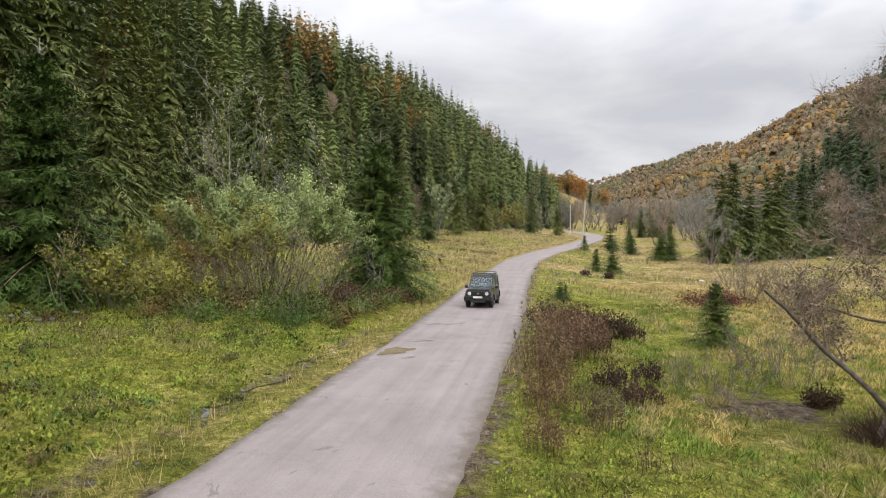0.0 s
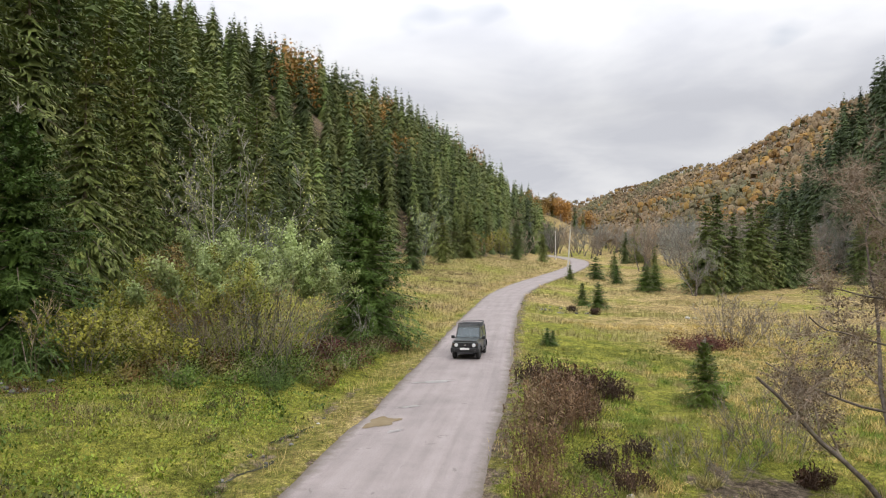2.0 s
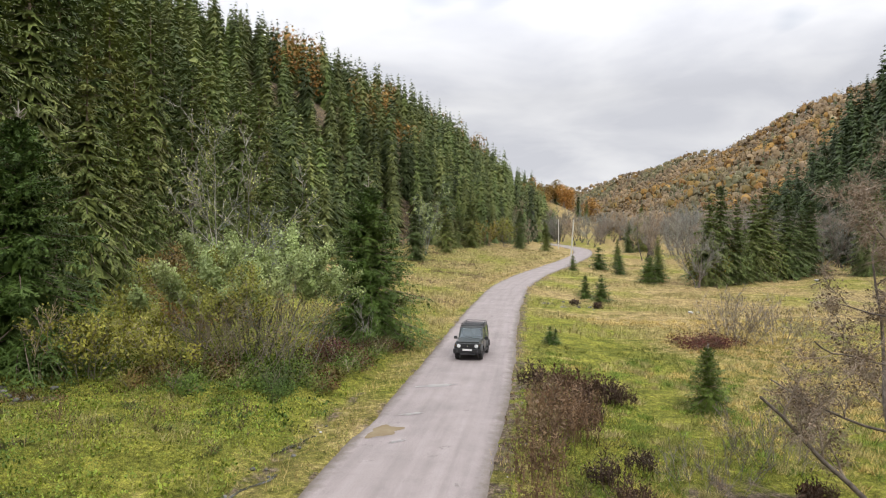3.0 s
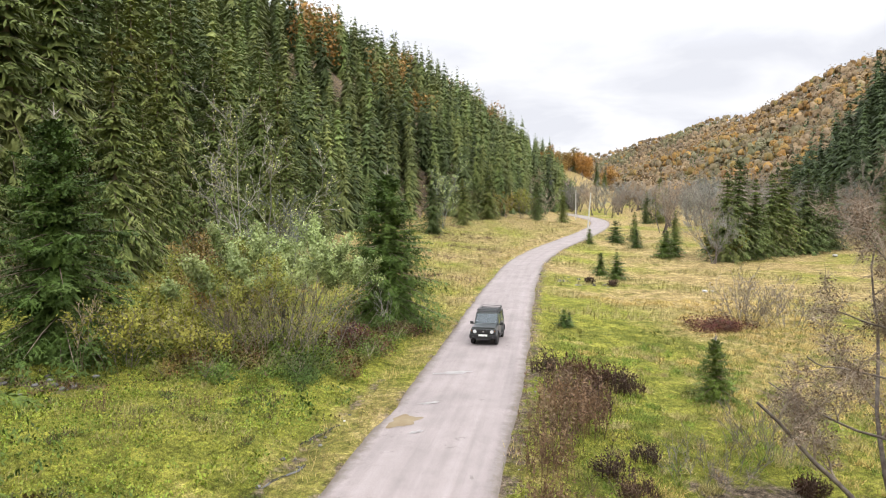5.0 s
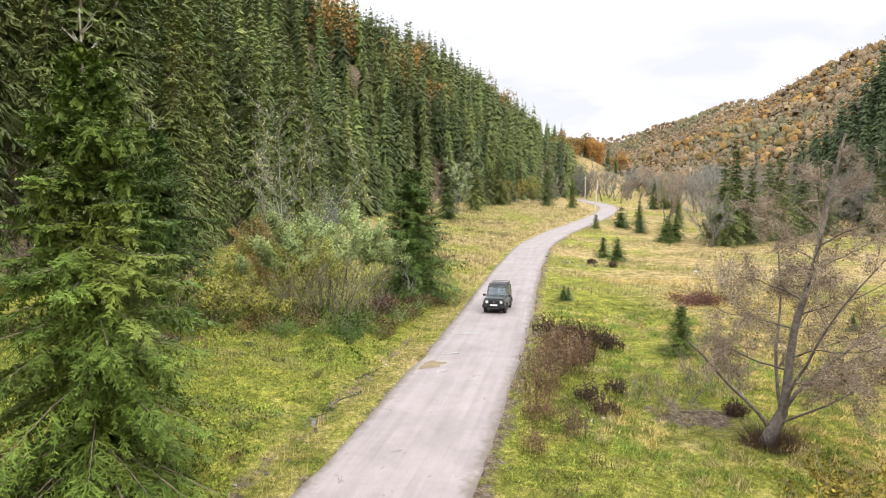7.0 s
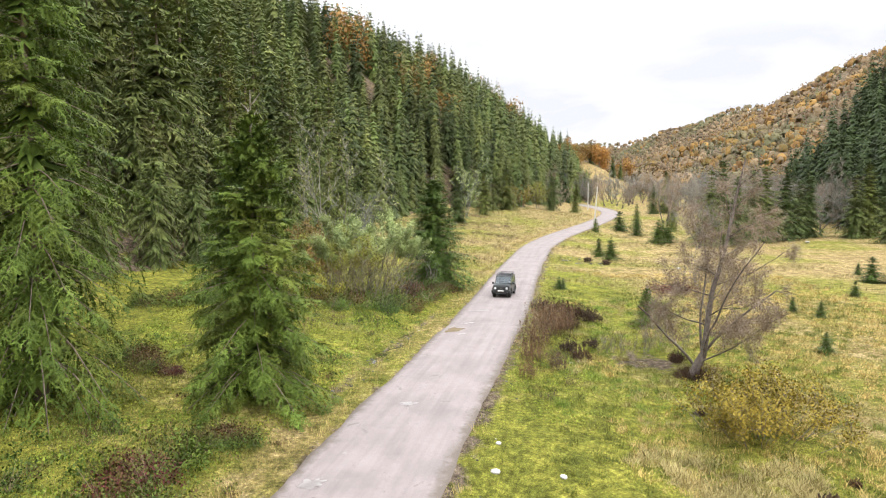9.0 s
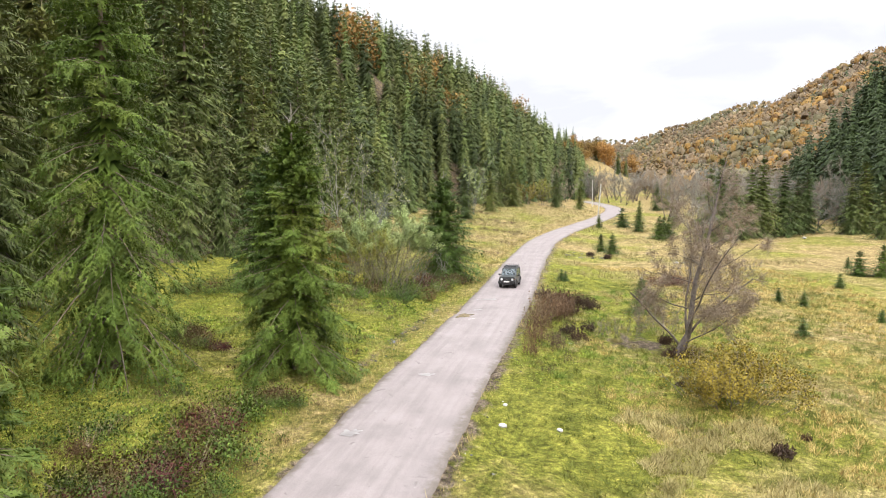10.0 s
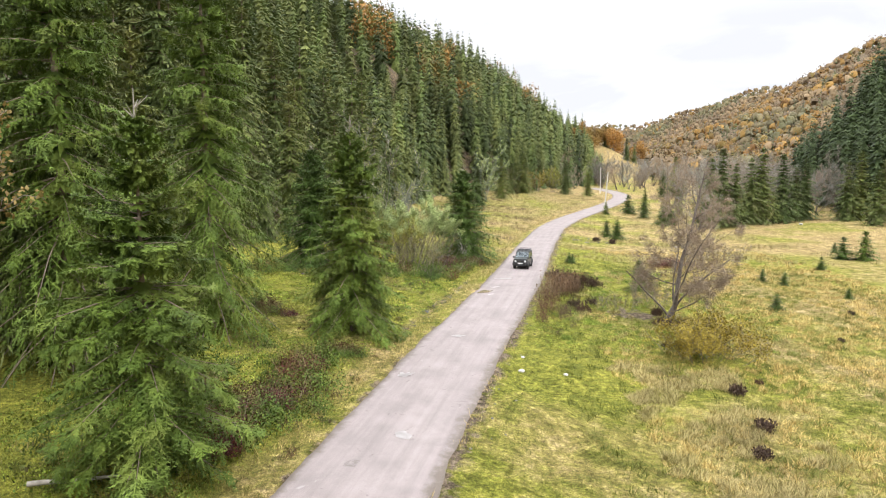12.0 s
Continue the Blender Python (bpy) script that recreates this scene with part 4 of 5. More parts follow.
bare_tree(38.5, 93, 10.5, 1, 30, "bare grey-brown tree in the pasture", "bare trees")
g = np.random.RandomState(33)
for i in range(40):
    y = g.uniform(112, 190)
    bare_tree(edge_right(y) - g.uniform(0, 36), y, g.uniform(9, 14), i % 4, g.uniform(0, 360), "bare grey tree in the belt below the wooded slope", "bare trees")
for i in range(60):
    y = g.uniform(196, 262)
    x = np.interp(i, [0, 59], [44, 128]) + g.uniform(-3, 3)
    if abs(x - road_x(min(y, 258))) > 4:
        bare_tree(x, y, g.uniform(9, 14.5), i % 4, g.uniform(0, 360), "bare grey alder at the bend of the road", "bare trees")
for x, y, h in ((30, 214, 8), (33, 219, 9), (27, 226, 9), (35, 236, 10), (31, 240, 10), (47, 246, 11), (40, 250, 11), (44, 256, 12)):
    bare_tree(x, y, h, int(h) % 4, x * 40 % 360, "bare grey alder at the bend of the road", "bare trees")

BEECH = []
for s in range(2):
    g = np.random.RandomState(300 + s)
    segs, ends = grow(g, [((0, 0, -0.3), (0, 0, 1), 9, 0.28)], 2, seg=6, bend=0.1, up=0.05, kids=0.9, fall=0.6, spread=1.0)
    BEECH.append((mesh("trunk", *seg_tubes(segs, 0, 2, 4, 0.03), M_BARK_GREY, True), mesh("crown", *far_broadleaf(g, 15, 6.5, 1100, 0.16), M_BEECH)))
for x, y, s, k in ((108, 437, 1.0, 0), (92, 446, 1.1, 1), (84, 452, 1.0, 0), (78, 440, 0.9, 1), (72, 425, 1.0, 0), (99, 470, 1.0, 1), (66, 430, 1.1, 0)):
    t = thing("beech_tree", sized(at_ground(x, y, x * 17 % 360), s), "round beech in full orange autumn leaf on the knoll", "tree", "orange beeches")
    piece("trunk", BEECH[k][0], t)
    piece("crown", BEECH[k][1], t)
for x, y, h in ((97, 425, 15), (103, 428, 13), (118, 436, 12), (88, 455, 17)):
    spruce("spruce_tree", MID[0], x, y, h / 23 * 1.3, x * 29 % 360, "dark spruce beside the orange beeches", "knoll spruces", sz=h / 23)


# ---- thicket beside the road ----
def shrub(name, x, y, seed, h, stems, spread, leaves, size, leaf_mat, bark_mat, label, levels=2, twig=0.008, bias=None, group=""):
    g = np.random.RandomState(seed)
    st = []
    for _ in range(stems):
        a, q = g.uniform(0, 6.28), g.uniform(0.1, 1)
        st.append(((math.cos(a) * q * spread * 0.45, math.sin(a) * q * spread * 0.45, -0.1), (math.cos(a) * q * spread * 0.28, math.sin(a) * q * spread * 0.28, 1.0), h * g.uniform(0.7, 1.0), 0.007 * h))
    segs, ends = grow(g, st, levels, seg=6, bend=0.1, up=0.08, kids=0.7, fall=0.45, spread=0.85, min_len=0.16)
    t = thing(name, at_ground(x, y), label, "shrub", group)
    piece("stemwork", mesh("stemwork", *seg_tubes(segs, 0, 9, 3, twig), bark_mat), t)
    if leaves:
        pick = [s for s in segs if s[4] >= 1 and (bias is None or s[0][2] > bias * h)]
        v, f = leaf_cloud(g, pick, (1, 2, 3), leaves, size, 0.14)
        piece("foliage", mesh("foliage", v, f, leaf_mat, soft=ball_soft(v, seed, 0.5)), t)
    return t


shrub("willow_shrub", -9.0, 33.6, 401, 6.2, 26, 3.8, 30000, 0.13, M_PALE, M_TWIG, "rounded willow with pale green leaves on thin stems", 2, 0.008, 0.52)
shrub("birch_shrub", -11.4, 31.6, 402, 5.0, 16, 3.4, 9000, 0.12, M_OLIVE, M_TWIG, "slender birch clump with sparse olive-yellow leaves", 3, 0.007, 0.5)
shrub("bare_shrub", -7.0, 31.6, 403, 4.3, 14, 3.2, 900, 0.09, M_RUST, M_TWIG, "leafless grey-brown shrub with thin stems", 3, 0.007)
shrub("bare_shrub", -8.8, 30.0, 404, 3.6, 14, 3.2, 1500, 0.09, M_OLIVE, M_TWIG, "leafless grey-brown shrub with thin stems", 3, 0.007)
shrub("rusty_shrub", -15.8, 40.0, 405, 4.8, 14, 2.6, 7000, 0.15, M_RUST, M_TWIG, "rust-brown shrub at the forest edge")
shrub("rusty_shrub", -13.2, 37.6, 406, 2.8, 12, 2.6, 3000, 0.13, M_RUST, M_TWIG, "rust-brown shrub at the forest edge")
shrub("white_barked_tree", -12.4, 43.0, 431, 7.4, 7, 2.8, 300, 0.1, M_PALE, M_PALETWIG, "crooked bare tree with whitish bark", 3, 0.017)
shrub("white_barked_tree", -15.6, 50.0, 432, 12.5, 5, 2.2, 900, 0.13, M_PALE, M_PALETWIG, "leaning bare tree with whitish bark", 3, 0.02)
shrub("green_shrub", -14.4, 27.6, 409, 3.0, 12, 2.2, 2200, 0.13, M_OLIVE, M_TWIG, "yellow-green leafy shrub on the bank")
shrub("bare_sapling", -15.6, 26.2, 410, 3.0, 4, 1.2, 300, 0.08, M_OLIVE, M_TWIG, "thin pale sapling with a few leaves", 3, 0.009)
shrub("bare_sapling", -4.0, 39.4, 411, 3.0, 4, 1.2, 60, 0.06, M_PALE, M_PALETWIG, "thin pale sapling with a few leaves", 3, 0.008)
shrub("green_shrub", -11.8, 29.2, 412, 2.4, 12, 2.8, 2400, 0.13, M_OLIVE, M_TWIG, "olive leafy shrub on the bank")
shrub("yellow_bush", 11.3, 8.2, 413, 2.3, 60, 5.2, 15000, 0.1, M_YELLOW, M_TWIG, "broad yellow-leaved bush beside the alder", 2, 0.008, 0.25)
shrub("bare_shrub", 22.8, 48.7, 415, 3.8, 22, 4.5, 700, 0.1, M_RUST, M_TWIG, "grey leafless shrub in the pasture", 3, 0.014)
shrub("bare_shrub", 25.5, 47.5, 416, 3.2, 20, 4.5, 500, 0.1, M_RUST, M_TWIG, "grey leafless shrub in the pasture", 3, 0.014)
shrub("yellow_bush", 55.4, 114.4, 417, 5.0, 14, 3.0, 1800, 0.3, M_YELLOW, M_TWIG, "small golden tree in front of the spruces", 2, 0.02)
shrub("yellow_bush", 41.0, 96.5, 418, 4.5, 14, 3.0, 1200, 0.28, M_YELLOW, M_TWIG, "small golden tree in front of the spruces", 2, 0.02)
shrub("yellow_bush", 15.0, 176.0, 419, 7.0, 14, 4.0, 1600, 0.4, M_YELLOW, M_TWIG, "yellow-green young tree at the forest edge", 2, 0.03)
shrub("yellow_bush", 20.5, 180.0, 420, 7.5, 14, 4.0, 1600, 0.4, M_OLIVE, M_TWIG, "yellow-green young tree at the forest edge", 2, 0.03)
shrub("white_barked_tree", -1.5, 128.0, 421, 13, 4, 3.0, 1500, 0.25, M_PALE, M_PALETWIG, "pale grey bare tree at the forest edge", 3, 0.03)
shrub("bare_shrub", 8.6, 20.2, 422, 1.5, 24, 3.0, 200, 0.06, M_RUST, M_TWIG, "low grey twiggy scrub in the grass", 3, 0.008)
shrub("bare_shrub", 12.0, 22.5, 423, 1.9, 24, 3.0, 200, 0.06, M_RUST, M_TWIG, "low grey twiggy scrub in the grass", 3, 0.008)


shrub("beech_sapling", -15.4, -14.2, 424, 13.0, 2, 0.6, 5000, 0.14, M_RUST, M_TWIG, "young beech with withered rust-brown leaves", 3, 0.012, 0.45)


def fallen_branch(x, y, length, rz):
    t = thing("fallen_branch", at_ground(x, y, rz, 0.12), "pale barkless fallen branch in the undergrowth", "branch")
    s = np.linspace(0, 1, 7)
    p = np.stack([s * length, 0.12 * np.sin(s * 5), 0.05 * np.cos(s * 7)], 1)
    r = np.linspace(0.09, 0.04, 7)
    piece("limb", mesh("limb", *tubes(p[:-1], p[1:], r[:-1], r[1:], 8), M_BARK_PALE, True), t)
    for i, d in ((2, (0.4, 0.6, 0.4)), (4, (0.5, -0.5, 0.5))):
        piece("stub", mesh("stub", *tubes([p[i]], [p[i] + np.array(d) * 0.7], [0.035], [0.012], 6), M_BARK_PALE, True), t)


fallen_branch(-15.6, -12.2, 2.6, 20)
fallen_branch(-13.6, -13.4, 1.4, -25)


def mound_mesh(seed, w, h, n, size, stems=60):
    """A low tangled mound of leaves with arching stems through it."""
    g = np.random.RandomState(seed)
    c = g.normal(0, 1, (6, 2)) * w * 0.28
    i = g.randint(0, 6, n)
    d = unit(g.normal(0, 1, (n, 3)) * [1, 1, 0.8] + [0, 0, 0.5])
    d[:, 2] = np.abs(d[:, 2])
    rr = g.uniform(0.35, 1.1, (n, 1))
    p = np.concatenate([c[i], np.zeros((n, 1))], 1) + d * [0.42 * w, 0.42 * w, h] * rr * g.uniform(0.6, 1.15, (6, 1))[i]
    dd = d * 0.5 + g.normal(0, 0.7, (n, 3))
    ln = size * g.uniform(0.6, 1.5, n)
    leaves = blades(p, dd, np.cross(unit(dd), g.normal(0, 1, (n, 3))), ln, ln * 0.7, 0.45)
    a = g.uniform(0, 6.28, stems)
    root = np.concatenate([c[g.randint(0, 6, stems)], np.zeros((stems, 1))], 1)
    sd = np.stack([np.cos(a), np.sin(a), g.uniform(0.6, 2.2, stems)], 1)
    st = spikes(root, sd, g.normal(0, 1, (stems, 3)), h * g.uniform(0.8, 1.6, stems), 0.03)
    return leaves, st


def mounds(kind, leaf_mat, stem_mat, seed, w, h, n, size, spots, label, group):
    lv, st = mound_mesh(seed, w, h, n, size)
    ml, ms = mesh("foliage", *lv, leaf_mat, soft=ball_soft(lv[0], seed, 0.5)), mesh("stemwork", *st, stem_mat)
    for x, y, s in spots:
        t = thing(kind, sized(at_ground(x, y, (x * 91 + y * 57) % 360), s), label, "shrub", group)
        piece("foliage", ml, t)
        piece("stemwork", ms, t)


mounds("bramble", M_BRAMBLE, M_TWIG, 501, 2.6, 1.0, 2600, 0.085, ((-4.6, 32.6, 1.0), (-5.8, 30.2, 1.1), (-7.4, 28.9, 1.0), (-9.0, 27.9, 1.1), (-10.8, 27.8, 1.0), (-12.6, 28.0, 1.0),
       (-7.4, 32.8, 1.1), (-10.2, 31.4, 1.1), (-3.5, 37.2, 0.9), (-9.0, 4.2, 0.45), (-13.2, -6.0, 0.9), (-9.8, 3.8, 0.6), (-14.6, -1.6, 0.8)), "tangled dark green bramble at the foot of the shrubs", "brambles")
mounds("bramble", M_BRAMBLE, M_DRYWEED, 502, 2.4, 0.95, 3000, 0.08, ((-11.4, -4.8, 1.1), (-10.9, -1.6, 1.2), (-10.4, 1.4, 1.15), (-12.0, -8.8, 1.1), (-11.2, -6.8, 1.1), (-12.2, -12.5, 0.9), (-9.9, 3.4, 0.8), (-10.0, -3.4, 0.8),
       (-15.8, 11.0, 0.9), (-17.0, 12.5, 0.9), (-20.3, 24.5, 1.2), (-22.0, 23.0, 1.0), (-18.8, 25.0, 1.0), (-6.6, 28.0, 0.7), (-5.0, 29.4, 0.6)), "bramble with green and wine-red leaves", "brambles")
mounds("red_bramble", M_WINE, M_TWIG, 503, 2.4, 1.0, 3000, 0.08, ((-4.0, 34.6, 1.0), (-5.6, 35.6, 1.1), (-3.2, 38.6, 0.9), (-2.6, 40.2, 0.8), (-6.2, 33.4, 0.9), (18.5, 46.2, 1.2), (20.6, 46.8, 1.1), (-11.0, -3.0, 1.0), (-10.6, 0.0, 1.0), (-11.7, -7.8, 0.95), (-11.6, -5.6, 0.8), (-14.6, 10.2, 0.5)),
       "dark wine-red bramble among green undergrowth", "red brambles")


mounds("leafy_herb", M_OLIVE, M_DRYWEED, 504, 1.6, 0.5, 420, 0.09, ((3.0, 17.6, 0.8), (3.6, 20.2, 0.8), (4.4, 18.6, 0.8), (4.8, 20.4, 0.7), (3.4, 15.0, 0.6), (6.0, 22.4, 0.7), (6.6, 26.6, 0.7), (2.4, 12.0, 0.5), (6.2, 18.8, 0.6)),
       "low olive-green herbs among the dry weeds", "roadside herbs")
mounds("meadow_herb", M_BRAMBLE, M_DRYWEED, 505, 1.2, 0.4, 200, 0.09, ((-8.2, 14.5, 0.7), (-10.5, 16.0, 0.8), (-12.2, 19.4, 0.8), (-6.8, 20.2, 0.6), (-9.0, 22.0, 0.6), (-13.8, 16.6, 0.8), (-7.4, 12.0, 0.6), (-11.8, 12.6, 0.7), (-9.8, 10.6, 0.7), (-7.8, 24.6, 0.7), (-11.0, 24.4, 0.8),
       (-8.4, -4.6, 0.6), (-9.0, -8.0, 0.7), (-8.2, 1.0, 0.6), (-7.9, 4.6, 0.5), (-13.6, 4.0, 0.7), (-12.2, 8.4, 0.7), (-5.8, 17.4, 0.5), (-6.4, 26.4, 0.6)), "dark green leafy plant in the meadow", "meadow herbs")


gm = np.random.RandomState(88)
spots = []
while len(spots) < 46:
    x, y = gm.uniform(-17, -4), gm.uniform(-13, 27)
    if x - road_x(y) < -5.2 and math.hypot(x + 9.9, y - 8.6) > 2.5:
        spots.append((x, y, gm.uniform(0.35, 0.85)))
mounds("meadow_herb", M_BRAMBLE, M_DRYWEED, 506, 1.1, 0.42, 260, 0.075, spots[:18], "dark green leafy plant in the meadow", "meadow herbs")
mounds("meadow_herb", M_LUSH, M_DRYWEED, 507, 1.3, 0.34, 300, 0.09, spots[18:36], "fresh green leafy plant in the meadow", "meadow herbs")
mounds("meadow_herb", M_OLIVE, M_DRYWEED, 508, 1.0, 0.5, 220, 0.07, spots[36:], "yellowing herb in the meadow", "meadow herbs")


def weed_mesh(seed, stalks, w, h, heads, head_size, mat):
    """Dry stalks with seed heads on their upper part."""
    g = np.random.RandomState(seed)
    wa, wr = g.uniform(0, 6.28, stalks), w * 0.5 * g.uniform(0, 1, stalks) ** 0.7
    root = np.stack([np.cos(wa) * wr, np.sin(wa) * wr, np.full(stalks, -0.05)], 1)
    d = unit(g.normal(0, 0.16, (stalks, 3)) + [0, 0, 1])
    ln = h * g.uniform(0.5, 1.15, stalks) * (1.1 - 0.5 * wr / w)
    st = spikes(root, d, g.normal(0, 1, (stalks, 3)) * [1, 1, 0.1], ln, 0.022)
    k = np.repeat(np.arange(stalks), heads)
    n = len(k)
    p = root[k] + d[k] * (ln[k] * g.uniform(0.35, 1.0, n))[:, None]
    dd = d[k] * 0.8 + g.normal(0, 0.6, (n, 3))
    sz = head_size * g.uniform(0.5, 1.5, n)
    return join([st, blades(p, dd, np.cross(unit(dd), g.normal(0, 1, (n, 3))), sz, sz * 0.35, 0.5)])


def weeds(name, mat, seed, stalks, w, h, heads, size, spots, label, group):
    me = mesh("growth", *weed_mesh(seed, stalks, w, h, heads, size, mat), mat)
    for x, y, s in spots:
        t = thing(name, sized(at_ground(x, y, (x * 71 + y * 37) % 360), s), label, "plant", group)
        piece("growth", me, t)


weeds("dry_weeds", M_DRYWEED, 601, 70, 2.0, 1.75, 18, 0.12, ((2.6, 16.4, 0.7), (3.1, 19.2, 0.85), (3.6, 21.4, 1.05), (4.1, 23.6, 1.1), (4.5, 25.4, 1.0), (5.0, 27.6, 0.9),
      (5.0, 22.6, 0.85), (5.5, 24.8, 1.0), (2.2, 13.6, 0.55), (3.9, 15.6, 0.6)), "tall dry brown weeds along the road edge", "roadside weeds")
weeds("dock_clump", M_DOCK, 602, 60, 1.6, 1.25, 24, 0.12, ((5.9, 29.9, 1.0), (6.7, 29.2, 1.0), (7.5, 28.8, 0.95), (6.2, 27.4, 1.0), (6.0, 25.6, 0.9), (5.2, 19.6, 0.75), (5.6, 18.2, 0.7), (4.8, 30.6, 1.0), (8.3, 28.6, 0.8), (11.4, 19.3, 0.6), (6.6, 20.8, 0.6)),
      "dark brown seeding dock plants", "dock plants")
weeds("dry_weeds", M_DRYWEED, 603, 26, 1.4, 0.75, 7, 0.08, ((-10.9, 20.5, 0.9), (-12.6, 22.3, 1.0), (-9.4, 23.4, 0.9), (-7.0, 24.6, 0.8), (-11.6, 3.4, 0.9), (-8.8, -1.8, 0.8), (-9.6, -5.4, 0.8),
      (4.2, 13.0, 0.8), (2.9, 10.6, 0.7), (3.8, 17.0, 0.9), (6.4, 16.4, 0.7)), "low dry weeds in the meadow", "meadow weeds")
weeds("rush_tuft", M_DOCK, 604, 110, 0.9, 0.5, 3, 0.18, ((10.7, 2.0, 0.9), (10.1, -2.6, 0.95), (8.9, -5.2, 0.8), (11.3, 19.5, 0.9), (12.6, 4.0, 0.45), (21.0, 12.0, 0.5), (26.0, 20.0, 0.6), (9.6, 10.6, 0.5), (18.0, 70.0, 1.2), (15.8, 71.6, 1.2)),
      "dark withered tuft in the pasture", "dark tufts")


# ================= grass =================
def scatter(seed, n, box, test):
    g = np.random.RandomState(seed)
    x, y = g.uniform(box[0], box[1], n), g.uniform(box[2], box[3], n)
    u = x - road_x(np.clip(y, -90, 260))
    ok = test(x, y, u) & (x > edge_left(y) - 1)
    return g, x[ok], y[ok]


def turf(name, seed, n, box, test, blades_each, length, width, mat, label, wide=0.12, flat=0.8, leaf=False):
    g, x, y = scatter(seed, n, box, test)
    p = np.stack([x, y, ground_z(x, y) - 0.02], 1)
    p = np.repeat(p, blades_each, 0) + g.normal(0, wide, (len(p) * blades_each, 3)) * [1, 1, 0]
    m = len(p)
    big = np.repeat(g.uniform(0.6, 1.5, len(x)), blades_each)
    d = g.normal(0, flat, (m, 3)) * [1, 1, 0.1] + [0, 0, 1]
    ln = length * g.uniform(0.5, 1.4, m) * big
    if leaf:
        v, f = blades(p, d, np.cross(unit(d), g.normal(0, 1, (m, 3))), ln, ln * 0.55, 0.5)
    else:
        v, f = spikes(p, d, g.normal(0, 1, (m, 3)) * [1, 1, 0.2], ln, width)
    up = unit(np.repeat(g.normal(0, 0.3, (m, 3)), len(v) // m, 0) + [0, 0, 1.0])
    return tagged(new(name, mesh(name, v, f, mat, soft=up)), label, "grass", kind="stuff")


bare_spot = lambda x, y: np.hypot((x - 9.6) / 2.4, (y - 19.0) / 2.1) + 0.25 * wobble(x, y, 2.0, 51) < 0.9
off_road = lambda x, y, u: (np.abs(u) > 2.75) & ~bare_spot(x, y)
patchy = lambda x, y, s, seed, cut: wobble(x, y, s, seed) > cut
turf("pasture_grass", 701, 95000, (-22, 34, -16, 48), off_road, 4, 0.13, 0.024, M_GRASS, "short green pasture grass", 0.14, 0.9)
turf("lush_weeds", 702, 21000, (-20, 0, -14, 31), lambda x, y, u: (u < -4.6) & patchy(x, y, 5, 21, -0.6), 7, 0.07, 0.03, M_LUSH, "lush green leafy plants in the meadow", 0.16, 0.9, True)
turf("lush_weeds", 709, 9000, (-20, 0, -14, 31), lambda x, y, u: (u < -4.8) & patchy(x, y, 4, 31, -0.1), 9, 0.09, 0.03, M_LUSH, "lush green leafy plants in the meadow", 0.2, 0.6, True)
turf("dark_weeds", 710, 2200, (-20, 0, -14, 31), lambda x, y, u: (u < -4.8) & patchy(x, y, 6, 32, 0.2), 16, 0.11, 0.03, M_BRAMBLE, "dark green nettles in the meadow", 0.22, 0.6, True)
turf("grass_tussocks", 711, 3000, (2, 34, -16, 46), lambda x, y, u: (u > 4) & patchy(x, y, 6, 33, -0.3) & ~bare_spot(x, y), 40, 0.24, 0.03, M_GRASS, "green grass tussocks in the pasture", 0.16, 0.8)
turf("lush_weeds", 703, 5000, (1, 9, 8, 30), lambda x, y, u: (u > 3.0) & (u < 7.5) & patchy(x, y, 3, 22, -0.5), 7, 0.065, 0.03, M_LUSH, "lush green leafy plants beside the road", 0.16, 0.9, True)
turf("verge_grass", 704, 15000, (-16, 24, -16, 110), lambda x, y, u: ((u < -2.85) & (u > -4.6 - 1.2 * (y > 40))) | ((u > 2.6) & (u < 3.4) & patchy(x, y, 4, 23, 0)), 6, 0.34, 0.022, M_STRAW, "yellow-brown grass along the road verge", 0.12, 0.35)
turf("straw_tussocks", 705, 6500, (5, 36, -16, 60), lambda x, y, u: (u > 5) & patchy(x, y, 9, 24, 0.15 - 0.8 * step(10, 18, x)) & ((np.abs(y - 46) > 9) | (x > 17)), 26, 0.26, 0.038, M_STRAW, "straw-coloured grass tussocks in the pasture", 0.13, 0.75)
turf("straw_tussocks", 706, 900, (5, 12, -13, 6), lambda x, y, u: patchy(x, y, 5, 25, -0.1), 60, 0.3, 0.036, M_STRAW, "straw-coloured grass tussocks in the pasture", 0.13, 0.8)
turf("straw_tussocks", 712, 420, (4.5, 18, 9, 40), lambda x, y, u: (u > 5.5) & patchy(x, y, 5, 35, -0.1), 70, 0.3, 0.03, M_STRAW, "straw-coloured grass tussocks in the pasture", 0.16, 0.8)
turf("grass_tussocks", 713, 900, (3, 18, 9, 40), lambda x, y, u: (u > 4) & patchy(x, y, 4, 36, 0.0) & ~bare_spot(x, y), 60, 0.22, 0.03, M_LUSH, "fresh green grass tussocks in the pasture", 0.18, 0.8)
turf("straw_tussocks", 714, 900, (-18, -4, -12, 30), lambda x, y, u: (u < -5) & patchy(x, y, 5, 37, 0.1), 24, 0.24, 0.024, M_STRAW, "pale dry grass among the meadow plants", 0.25, 0.6)
turf("meadow_straw", 707, 16000, (-14, 45, 48, 170), lambda x, y, u: (u < -3.2) | ((u > 3.2) & patchy(x, y, 12, 26, 0.1)), 6, 0.42, 0.05, M_STRAW, "tall straw-yellow grass in the far meadow", 0.25, 0.4)
turf("meadow_heather", 708, 900, (-12, 8, 60, 140), lambda x, y, u: (u < -4) & patchy(x, y, 10, 27, 0.45), 30, 0.4, 0.05, M_DRYWEED, "brown withered herbs in the far meadow", 0.4, 0.5)


